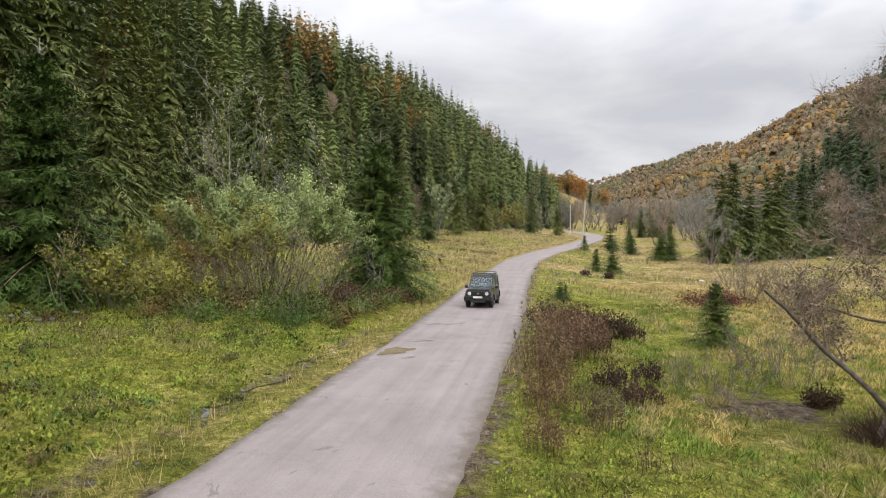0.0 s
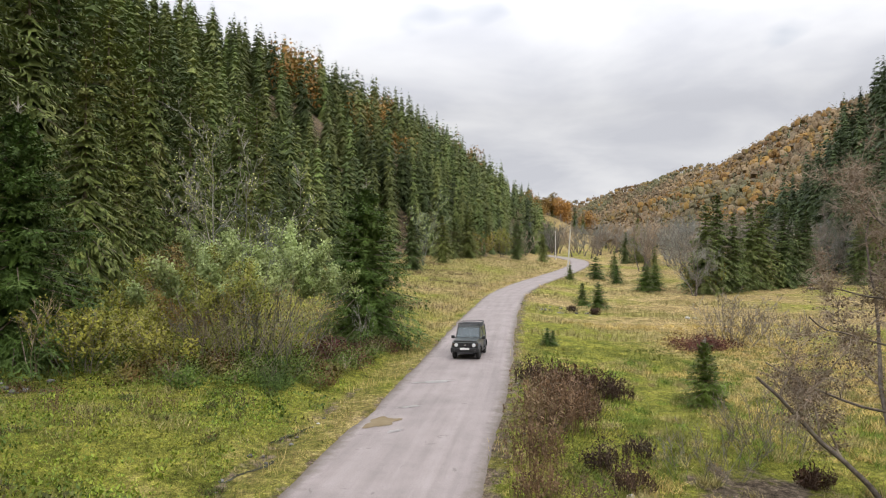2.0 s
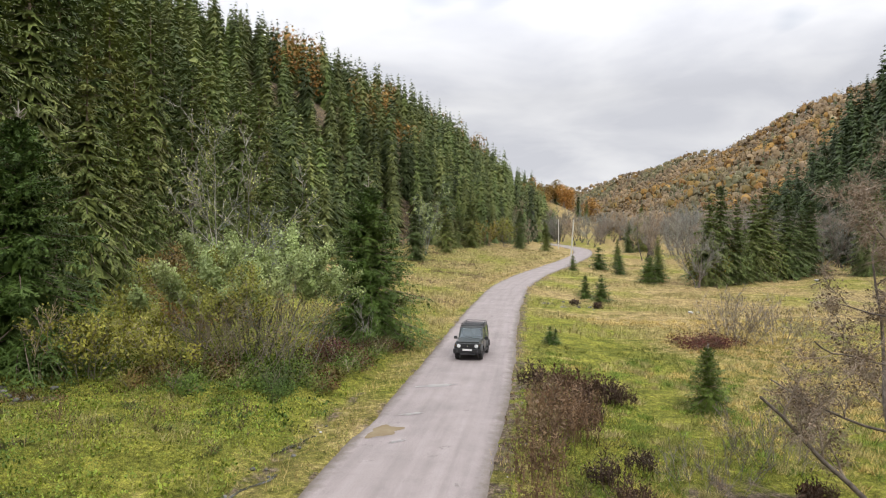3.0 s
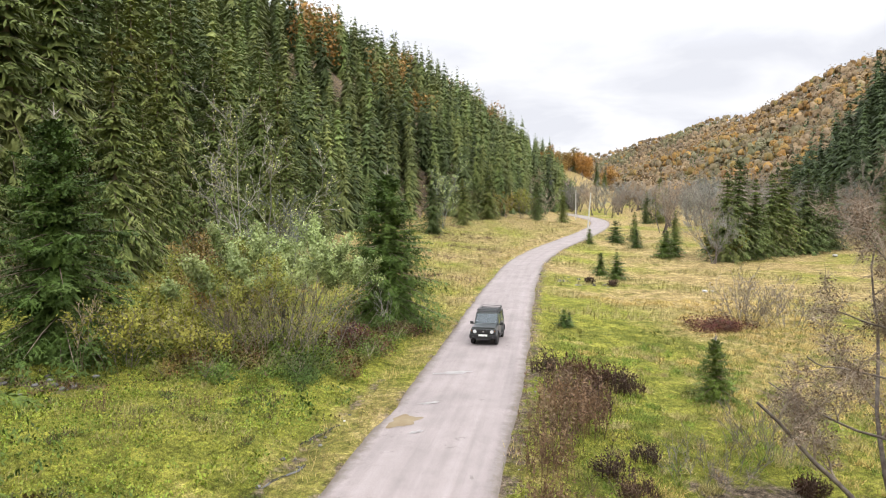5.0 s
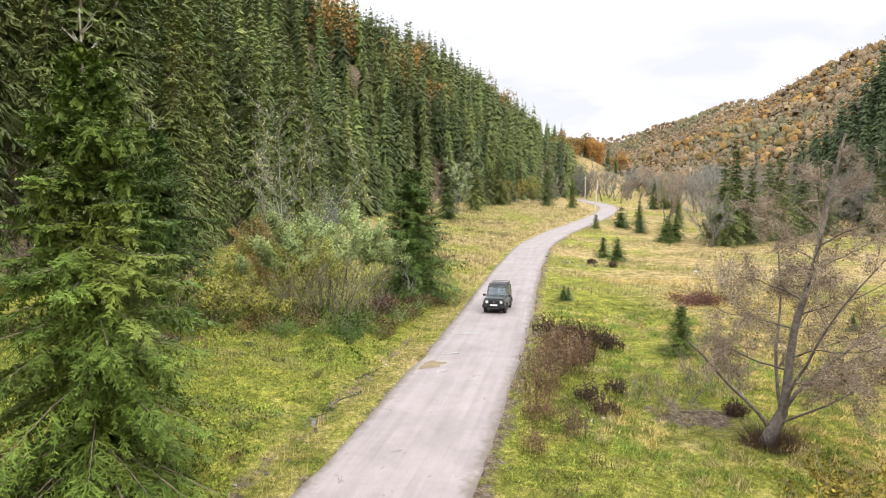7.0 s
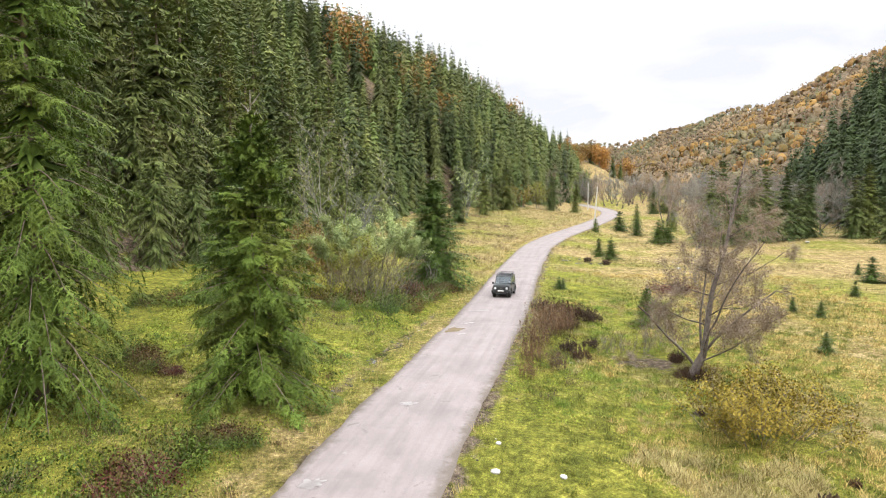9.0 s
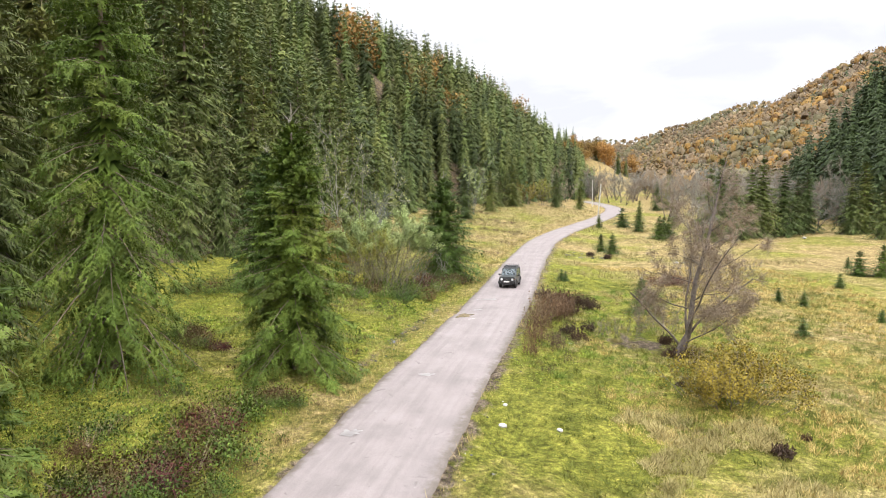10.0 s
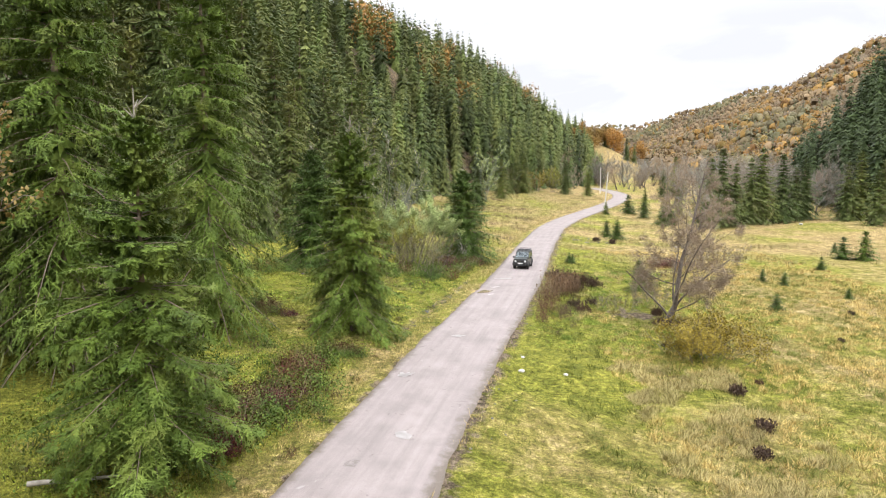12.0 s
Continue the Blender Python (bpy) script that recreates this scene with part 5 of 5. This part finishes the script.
# ================= road details, creek, stones, poles =================
def blot(name, x, y, a, b, rz, seed, mat, label, lift=0.012, category="puddle"):
    """A flat irregular film lying on the road."""
    g = np.random.RandomState(seed)
    n = 40
    t = np.arange(n) * 2 * np.pi / n
    k = 1 + sum(g.uniform(-0.16, 0.16) * np.sin(t * m + g.uniform(0, 6.28)) for m in range(2, 9))
    c, s = math.cos(radians(rz)), math.sin(radians(rz))
    ex, ey = a * k * np.cos(t), b * k * np.sin(t)
    px, py = x + ex * c - ey * s, y + ex * s + ey * c
    rings = []
    for q in (0.35, 0.7, 1.0):
        rx, ry = x + (px - x) * q, y + (py - y) * q
        u = rx - road_x(ry)
        rings.append(np.stack([rx, ry, np.maximum(road_z(ry) + 0.035 * (1 - (u / 2.5) ** 2) + 0.005 * wobble(rx, ry, 3.1, 8) + 0.01, road_z(ry) - 0.02) + lift], 1))
    mid = rings[0].mean(0)[None]
    v = np.concatenate([mid, *rings])
    i, j = np.arange(n), (np.arange(n) + 1) % n
    f = [np.stack([np.zeros(n, int), 1 + i, 1 + j], 1)]
    for r in range(2):
        o = 1 + r * n
        f += [np.stack([o + i, o + n + i, o + n + j], 1), np.stack([o + i, o + n + j, o + j], 1)]
    return tagged(new(name, mesh(name, v, np.concatenate(f), mat, True)), label, category, kind="structure")


blot("puddle", -1.75, 23.6, 0.75, 0.5, 60, 1, M_PUDDLE, "shallow muddy brown puddle at the road edge")
for i, (x, y, a, b) in enumerate(((0.2, 30.6, 0.9, 0.25), (-0.8, 25.8, 0.5, 0.12), (-1.2, 22.4, 0.3, 0.12), (-5.8, 1.4, 0.4, 0.3), (-3.4, 9.0, 0.4, 0.2), (-5.0, -6.0, 0.3, 0.4))):
    blot("damp_patch", x, y, a, b, 12 + i * 7 % 25, 20 + i, M_WETFILM, "pale damp patch on the worn road", 0.012, "road patch")


def build_creek(y0, y1, seed):
    ys = np.arange(y0, y1, 0.2)
    g = np.random.RandomState(seed)
    xc = road_x(ys) - 4.35 + np.convolve(g.normal(0, 0.5, len(ys) + 6), np.ones(7) / 7, "valid")
    w = (0.05 + 0.1 * np.abs(np.convolve(g.uniform(-1.5, 1.5, len(ys) + 2), np.ones(3) / 3, "valid"))) * np.sin(np.linspace(0.1, 3.04, len(ys))) ** 0.5
    z = ground_z(xc, ys) + 0.03
    v = np.concatenate([np.stack([xc - w, ys, z], 1), np.stack([xc + w, ys, z], 1)])
    n = len(ys)
    i = np.arange(n - 1)
    f = np.concatenate([np.stack([i, n + i, n + i + 1], 1), np.stack([i, n + i + 1, i + 1], 1)])
    return tagged(new("water", mesh("water", v, f, M_CREEK, True)), "narrow dark trickle of water in the roadside ditch", "ditch water", kind="structure")


for y0, y1 in ((14.8, 17.2), (17.9, 19.8), (21.2, 23.6)):
    build_creek(y0, y1, int(y0 * 10))


def stone_mesh(seed):
    g = np.random.RandomState(seed)
    bm = bmesh.new()
    bmesh.ops.create_icosphere(bm, subdivisions=2, radius=1)
    k = g.normal(0, 1, (6, 3))
    for v in bm.verts:
        v.co *= 1 + 0.14 * sum(math.sin(v.co.dot(Vector(a)) * 1.4 + i) for i, a in enumerate(k)) / 2
        v.co.z *= 0.55
    me = bpy.data.meshes.new("stone")
    bm.to_mesh(me)
    bm.free()
    me.materials.append(M_STONE)
    return me


STONES = [stone_mesh(s) for s in range(3)]
PALE = stone_mesh(7)
PALE.materials.clear()
PALE.materials.append(M_CHALK)
g = np.random.RandomState(71)
spots = [(0.1, 2.9, 0.16), (0.3, 5.2, 0.12), (5.4, 17.8, 0.14), (4.9, 17.2, 0.1), (26.4, 65.8, 0.3), (27.4, 66.4, 0.2), (60.8, 101.2, 0.4), (2.4, 3.0, 0.14)]
for _ in range(26):
    y = g.uniform(-10, 32)
    spots.append((road_x(y) + g.uniform(2.75, 4.4), y, g.uniform(0.025, 0.07)))
for _ in range(20):
    y = g.uniform(9, 27)
    spots.append((road_x(y) - 4.3 + g.normal(0, 0.35), y, g.uniform(0.04, 0.1)))
for _ in range(22):
    spots.append((g.normal(14.5, 2.2), g.normal(71.5, 1.5), g.uniform(0.1, 0.25)))
for _ in range(18):
    spots.append((g.normal(-16, 2.0), g.normal(24.6, 0.6), g.uniform(0.08, 0.2)))
for i, (x, y, s) in enumerate(spots):
    ob = new("stone", PALE if i < 8 or i % 5 == 0 and s < 0.08 else STONES[i % 3])
    ob.matrix_world = sized(at_ground(x, y, g.uniform(0, 360), s * 0.2), s)
    tagged(ob, "pale rounded stone lying in the grass", "stone", "stones")


def utility_pole(x, y, h, lean):
    t = thing("utility_pole", at_ground(x, y) @ pose(0, 0, 0, 0, lean, 0), "pale weathered utility pole leaning by the road", "pole", "utility poles")
    z = np.linspace(-0.4, h, 6)
    p = np.stack([np.zeros(6), np.zeros(6), z], 1)
    r = np.linspace(0.15, 0.11, 6)
    piece("post", mesh("post", *tubes(p[:-1], p[1:], r[:-1], r[1:], 9), M_POLE, True), t)
    piece("cap", mesh("cap", *tubes([[0, 0, h]], [[0, 0, h + 0.08]], [0.12], [0.02], 9), M_POLE), t)
    return t


utility_pole(27.2, 126.5, 9.2, 4)
utility_pole(38.6, 196, 8.8, 0)


# ================= the car =================
def plain(name, col, rough, metal=0.0, spec=0.5, coat=0.0, emit=0.0):
    k = Mat(name, rough, metal, spec)
    n = k.noise(25, 4)
    k.color(k.mix(1.0, k.ramp(n, (0.3, tuple(c * 0.85 for c in col)), (0.7, tuple(min(1, c * 1.1) for c in col))), k.ramp(k.noise(2.5, 3), (0.35, 0.88), (0.65, 1.08)), "MULTIPLY"))
    k.p.inputs["Coat Weight"].default_value = coat
    return k.m


M_PAINT = plain("dark_grey_green_paint", (0.032, 0.037, 0.036), 0.34, 0.2, 0.5, 0.5)
M_BLACK = plain("black_plastic", (0.018, 0.018, 0.019), 0.5)
M_RUBBER = plain("tyre_rubber", (0.022, 0.021, 0.02), 0.85)
M_RIM = plain("dark_steel_rim", (0.1, 0.1, 0.105), 0.4, 0.8)
M_CHROME = plain("bright_chrome", (0.75, 0.76, 0.78), 0.12, 1.0)
M_PLATE = plain("white_plate", (0.78, 0.78, 0.76), 0.45)
M_LAMP = plain("clear_headlamp", (0.8, 0.82, 0.84), 0.1, 0.2, 0.7, 1.0)
M_AMBER = plain("amber_lamp", (0.3, 0.14, 0.05), 0.2)
M_REDLAMP = plain("red_lamp", (0.4, 0.02, 0.02), 0.2)
M_SEAT = plain("dark_seat_cloth", (0.035, 0.035, 0.038), 0.9)
kk = Mat("window_glass", 0.02, 0, 0.5)
kk.p.inputs["Transmission Weight"].default_value = 0.85
kk.color((0.3, 0.36, 0.39))
M_GLASS = kk.m


def box(bm, c, s, bevel=0.0, taper=1.0):
    """A box of size s round c; its top shrunk by taper."""
    m = bmesh.ops.create_cube(bm, size=1.0)["verts"]
    for v in m:
        k = taper if v.co.z > 0 else 1.0
        v.co = Vector((c[0] + v.co.x * s[0] * k, c[1] + v.co.y * s[1] * k, c[2] + v.co.z * s[2]))
    if bevel:
        es = list({e for v in m for e in v.link_edges})
        bmesh.ops.bevel(bm, geom=es, offset=bevel, segments=2, profile=0.7, affect="EDGES")
    return bm


def one_box(c, s, bevel=0.0, taper=1.0):
    return box(bmesh.new(), c, s, bevel, taper)


def slab_yz(profile, x0, x1, bevel=0.0):
    """A side outline in y and z, drawn out across x."""
    bm = bmesh.new()
    a = [bm.verts.new((x0, y, z)) for y, z in profile]
    b = [bm.verts.new((x1, y, z)) for y, z in profile]
    bm.faces.new(a)
    bm.faces.new(b[::-1])
    n = len(a)
    for i in range(n):
        bm.faces.new((a[i], b[i], b[(i + 1) % n], a[(i + 1) % n]))
    bmesh.ops.recalc_face_normals(bm, faces=bm.faces)
    if bevel:
        bmesh.ops.bevel(bm, geom=[e for e in bm.edges if len(e.link_faces) == 2 and e.calc_face_angle(0) > 0.9], offset=bevel, segments=2, profile=0.7, affect="EDGES")
    return bm


def plate4(pts, thick):
    """A flat four-cornered sheet with thickness."""
    bm = bmesh.new()
    p = [Vector(q) for q in pts]
    n = (p[1] - p[0]).cross(p[3] - p[0]).normalized() * thick / 2
    a, b = [bm.verts.new(q + n) for q in p], [bm.verts.new(q - n) for q in p]
    bm.faces.new(a)
    bm.faces.new(b[::-1])
    for i in range(4):
        bm.faces.new((a[i], b[i], b[(i + 1) % 4], a[(i + 1) % 4]))
    return bm


def rods(paths, r, n=8):
    bm = bmesh.new()
    for path in paths:
        for a, b in zip(path[:-1], path[1:]):
            v, f = tubes([a], [b], [r], [r], n)
            vs = [bm.verts.new(q) for q in v]
            for t in f:
                bm.faces.new([vs[i] for i in t])
        for q in path:
            bmesh.ops.create_icosphere(bm, subdivisions=1, radius=r, matrix=Matrix.Translation(q))
    return bm


def lathe(profile, n=28):
    """A turned shape about the x axis from (x, radius) points."""
    bm = bmesh.new()
    rings = []
    for x, r in profile:
        rings.append([bm.verts.new((x, r * math.cos(6.2832 * i / n), r * math.sin(6.2832 * i / n))) for i in range(n)])
    for a, b in zip(rings[:-1], rings[1:]):
        for i in range(n):
            bm.faces.new((a[i], b[i], b[(i + 1) % n], a[(i + 1) % n]))
    for e in (rings[0], rings[-1][::-1]):
        bm.faces.new(e)
    return bm


def moved(bm, m):
    bmesh.ops.transform(bm, matrix=m, verts=bm.verts)
    return bm


def arch(cy, cz, r, a0, a1, n=12):
    return [(cy + r * math.cos(radians(a0 + (a1 - a0) * i / n)), cz + r * math.sin(radians(a0 + (a1 - a0) * i / n))) for i in range(n + 1)]


def wheel(car, x, y, z, name="wheel"):
    w = piece(name, mesh("hub", *tubes([[-0.06, 0, 0]], [[0.06, 0, 0]], [0.07], [0.07], 12), M_RIM), car)
    w.matrix_local = pose(x, y, z, 0, 0, 0 if x > 0 else 180)
    part("tyre", lathe([(-0.1, 0.21), (-0.105, 0.3), (-0.085, 0.335), (-0.03, 0.345), (0.03, 0.345), (0.085, 0.335), (0.105, 0.3), (0.1, 0.21)]), M_RUBBER, w, "", True)
    bm = lathe([(-0.08, 0.212), (0.085, 0.212), (0.09, 0.19), (0.05, 0.175), (0.03, 0.06), (0.06, 0.05)], 28)
    for i in range(5):
        moved_box = bmesh.ops.create_cube(bm, size=1.0)["verts"]
        for v in moved_box:
            q = Vector((v.co.x * 0.03 + 0.06, v.co.y * 0.055, v.co.z * 0.14 + 0.12))
            v.co = Matrix.Rotation(radians(72 * i), 4, "X") @ q
    part("rim", bm, M_RIM, w)
    return w


def build_car(m):
    car = thing("off_road_car", m, "small boxy dark grey-green off-road car with roof rack on the road", "car")
    side = [(-1.64, 0.5), (-1.66, 0.96), (-1.6, 1.0), (-0.62, 1.05), (1.64, 1.05), (1.68, 0.98), (1.68, 0.5)] + arch(1.13, 0.4, 0.42, 12, 168) + [(0.7, 0.4), (-0.69, 0.4)] + arch(-1.12, 0.4, 0.42, 12, 168)
    part("body", slab_yz(side, -0.735, 0.735, 0.03), M_PAINT, car)
    bonnet = bmesh.new()
    box(bonnet, (0, -1.12, 1.035), (1.32, 1.02, 0.09), 0.03)
    for v in bonnet.verts:
        v.co.z += 0.045 * (v.co.y + 1.63)
    part("bonnet", bonnet, M_PAINT, car, "dark grey-green clamshell bonnet")
    part("roof", one_box((0, 0.64, 1.69), (1.3, 1.92, 0.06), 0.025, 0.96), M_PAINT, car)
    for s in (-1, 1):
        for a, b in (((-0.62, 1.06), (-0.3, 1.67)), ((0.46, 1.06), (0.44, 1.67)), ((1.6, 1.06), (1.54, 1.67))):
            part("pillar", rods([[(s * 0.7, a[0], a[1]), (s * 0.635, b[0], b[1])]], 0.04, 6), M_PAINT, car)
        part("gutter", rods([[(s * 0.655, -0.3, 1.68), (s * 0.655, 1.56, 1.68)]], 0.016), M_BLACK, car)
        for y0, y1, u0, u1 in ((-0.55, 0.42, -0.27, 0.4), (0.5, 1.55, 0.48, 1.5)):
            w = part("side_window", plate4([(s * 0.705, y0, 1.06), (s * 0.705, y1, 1.06), (s * 0.64, u1, 1.65), (s * 0.64, u0, 1.65)], 0.008), M_GLASS, car)
            w.visible_shadow = False
        d = part("door", slab_yz([(-0.52, 0.47), (-0.52, 1.03), (0.44, 1.03), (0.44, 0.47)], s * 0.73, s * 0.748, 0.006), M_PAINT, car)
        part("door_handle", one_box((s * 0.757, 0.3, 0.93), (0.02, 0.16, 0.03), 0.006), M_BLACK, d, "black pull handle")
        for cy in (-1.12, 1.13):
            ring = bmesh.new()
            inner, outer = arch(cy, 0.4, 0.4, -4, 184, 16), arch(cy, 0.4, 0.475, -4, 184, 16)
            prof = [(s * 0.72, inner), (s * 0.82, inner), (s * 0.82, arch(cy, 0.4, 0.44, -4, 184, 16)), (s * 0.72, outer)]
            rows = [[ring.verts.new((x, y, z)) for y, z in pts] for x, pts in prof]
            for r0, r1 in zip(rows, rows[1:] + rows[:1]):
                for i in range(16):
                    ring.faces.new((r0[i], r0[i + 1], r1[i + 1], r1[i]))
            part("wheel_arch", ring, M_BLACK, car, "black plastic wheel-arch flare")
        part("sill", one_box((s * 0.75, 0.0, 0.37), (0.1, 1.36, 0.09), 0.02), M_BLACK, car)
        mir = part("mirror", one_box((s * 0.9, -0.5, 1.13), (0.2, 0.1, 0.17), 0.03), M_BLACK, car, "black door mirror")
        part("mirror_arm", rods([[(s * 0.72, -0.5, 1.08), (s * 0.86, -0.5, 1.09)]], 0.02), M_BLACK, mir)
        lamp = part("headlight", moved(lathe([(-0.02, 0.125), (0.03, 0.125), (0.035, 0.112)]), pose(s * 0.5, -1.655, 0.83, 0, 0, -90)), M_CHROME, car, "round headlight with bright rim")
        part("lens", moved(lathe([(0.03, 0.108), (0.045, 0.1), (0.055, 0.06), (0.058, 0.01)]), pose(s * 0.5, -1.655, 0.83, 0, 0, -90)), M_LAMP, lamp)
        part("turn_signal", moved(lathe([(0.0, 0.04), (0.03, 0.038), (0.036, 0.01)], 16), pose(s * 0.665, -1.655, 0.87, 0, 0, -90)), M_AMBER, car)
        part("fog_lamp", moved(lathe([(0.0, 0.05), (0.02, 0.048), (0.024, 0.01)], 16), pose(s * 0.58, -1.79, 0.55, 0, 0, -90)), M_RIM, car)
        part("tail_light", one_box((s * 0.62, 1.7, 0.62), (0.16, 0.04, 0.1), 0.01), M_REDLAMP, car)
        part("seat", one_box((s * 0.33, 0.25, 1.0), (0.46, 0.5, 0.22), 0.05), M_SEAT, car)
        part("seat_back", moved(one_box((0, 0, 0.3), (0.44, 0.12, 0.56), 0.05), pose(s * 0.33, 0.46, 0.98, -12)), M_SEAT, car)
    wind = part("windscreen", plate4([(-0.67, -0.61, 1.07), (0.67, -0.61, 1.07), (0.61, -0.3, 1.66), (-0.61, -0.3, 1.66)], 0.008), M_GLASS, car)
    wind.visible_shadow = False
    rear = part("rear_window", plate4([(-0.62, 1.63, 1.1), (0.62, 1.63, 1.1), (0.58, 1.57, 1.64), (-0.58, 1.57, 1.64)], 0.008), M_GLASS, car)
    rear.visible_shadow = False
    part("dashboard", one_box((0, -0.42, 1.06), (1.3, 0.3, 0.14), 0.03), M_BLACK, car)
    part("steering_wheel", moved(rods([[(0.17 * math.cos(a * 0.5236), 0, 0.17 * math.sin(a * 0.5236)) for a in range(13)]], 0.014, 6), pose(0.33, -0.2, 1.2, -25)), M_BLACK, car)
    for x in (-0.33, 0.22):
        part("wiper", rods([[(x, -0.66, 1.09), (x + 0.05, -0.6, 1.13), (x + 0.42, -0.575, 1.16)]], 0.011, 6), M_BLACK, car)
    grille = part("grille", one_box((0, -1.665, 0.83), (1.36, 0.05, 0.27), 0.02), M_BLACK, car, "black grille panel")
    for i in range(5):
        part("slot_bar", one_box((-0.2 + i * 0.1, -1.695, 0.83), (0.03, 0.02, 0.18), 0.004), M_BLACK, grille)
    part("badge", moved(lathe([(0.0, 0.05), (0.012, 0.045), (0.016, 0.01)], 16), pose(0, -1.705, 0.84, 0, 0, -90)), M_CHROME, grille, "plain bright badge")
    bump = part("front_bumper", one_box((0, -1.71, 0.56), (1.62, 0.17, 0.24), 0.05), M_BLACK, car, "black front bumper")
    part("plate_holder", one_box((0, -1.8, 0.64), (0.56, 0.02, 0.14), 0.004), M_BLACK, bump)
    part("number_plate", one_box((0, -1.813, 0.64), (0.52, 0.01, 0.11), 0.002), M_PLATE, bump, "plain white plate")
    part("skid_plate", one_box((0, -1.68, 0.4), (0.9, 0.16, 0.1), 0.03, 0.9), M_RIM, bump)
    part("rear_bumper", one_box((0, 1.72, 0.54), (1.58, 0.14, 0.2), 0.04), M_BLACK, car)
    part("rear_door", one_box((0, 1.69, 0.82), (1.2, 0.03, 0.42), 0.01), M_PAINT, car)
    part("chassis", one_box((0, 0, 0.36), (1.0, 3.0, 0.12), 0.03), M_BLACK, car)
    for y in (-1.12, 1.13):
        part("axle", rods([[(-0.62, y, 0.33), (0.62, y, 0.33)]], 0.045), M_BLACK, car)
        for x in (-0.68, 0.68):
            wheel(car, x, y, 0.345)
    sp = wheel(car, 0.5, 0, 0, "spare_wheel")
    sp.matrix_local = pose(0.05, 1.82, 0.9, 0, 0, 90)
    rack = part("roof_rack", rods([[(s * 0.6, -0.32, 1.8), (s * 0.6, 1.5, 1.8)] for s in (-1, 1)] + [[(s * 0.6, -0.32, 1.9), (s * 0.6, 1.5, 1.9)] for s in (-1, 1)]
                + [[(-0.6, y, z), (0.6, y, z)] for y in (-0.32, 1.5) for z in (1.8, 1.9)], 0.017, 6), M_BLACK, car, "black tubular roof basket")
    for i in range(7):
        part("crossbar", rods([[(-0.6, -0.1 + i * 0.24, 1.805), (0.6, -0.1 + i * 0.24, 1.805)]], 0.014, 6), M_RIM, rack)
    for s in (-1, 1):
        for y in (-0.32, 0.3, 0.9, 1.5):
            part("foot", rods([[(s * 0.635, y, 1.69), (s * 0.6, y, 1.9)]], 0.015, 6), M_BLACK, rack)
    return car


CAR_Y = 38.3
build_car(pose(road_x(CAR_Y) + 0.05, CAR_Y, float(road_z(CAR_Y)) + 0.04, 0.5, 0, -13))
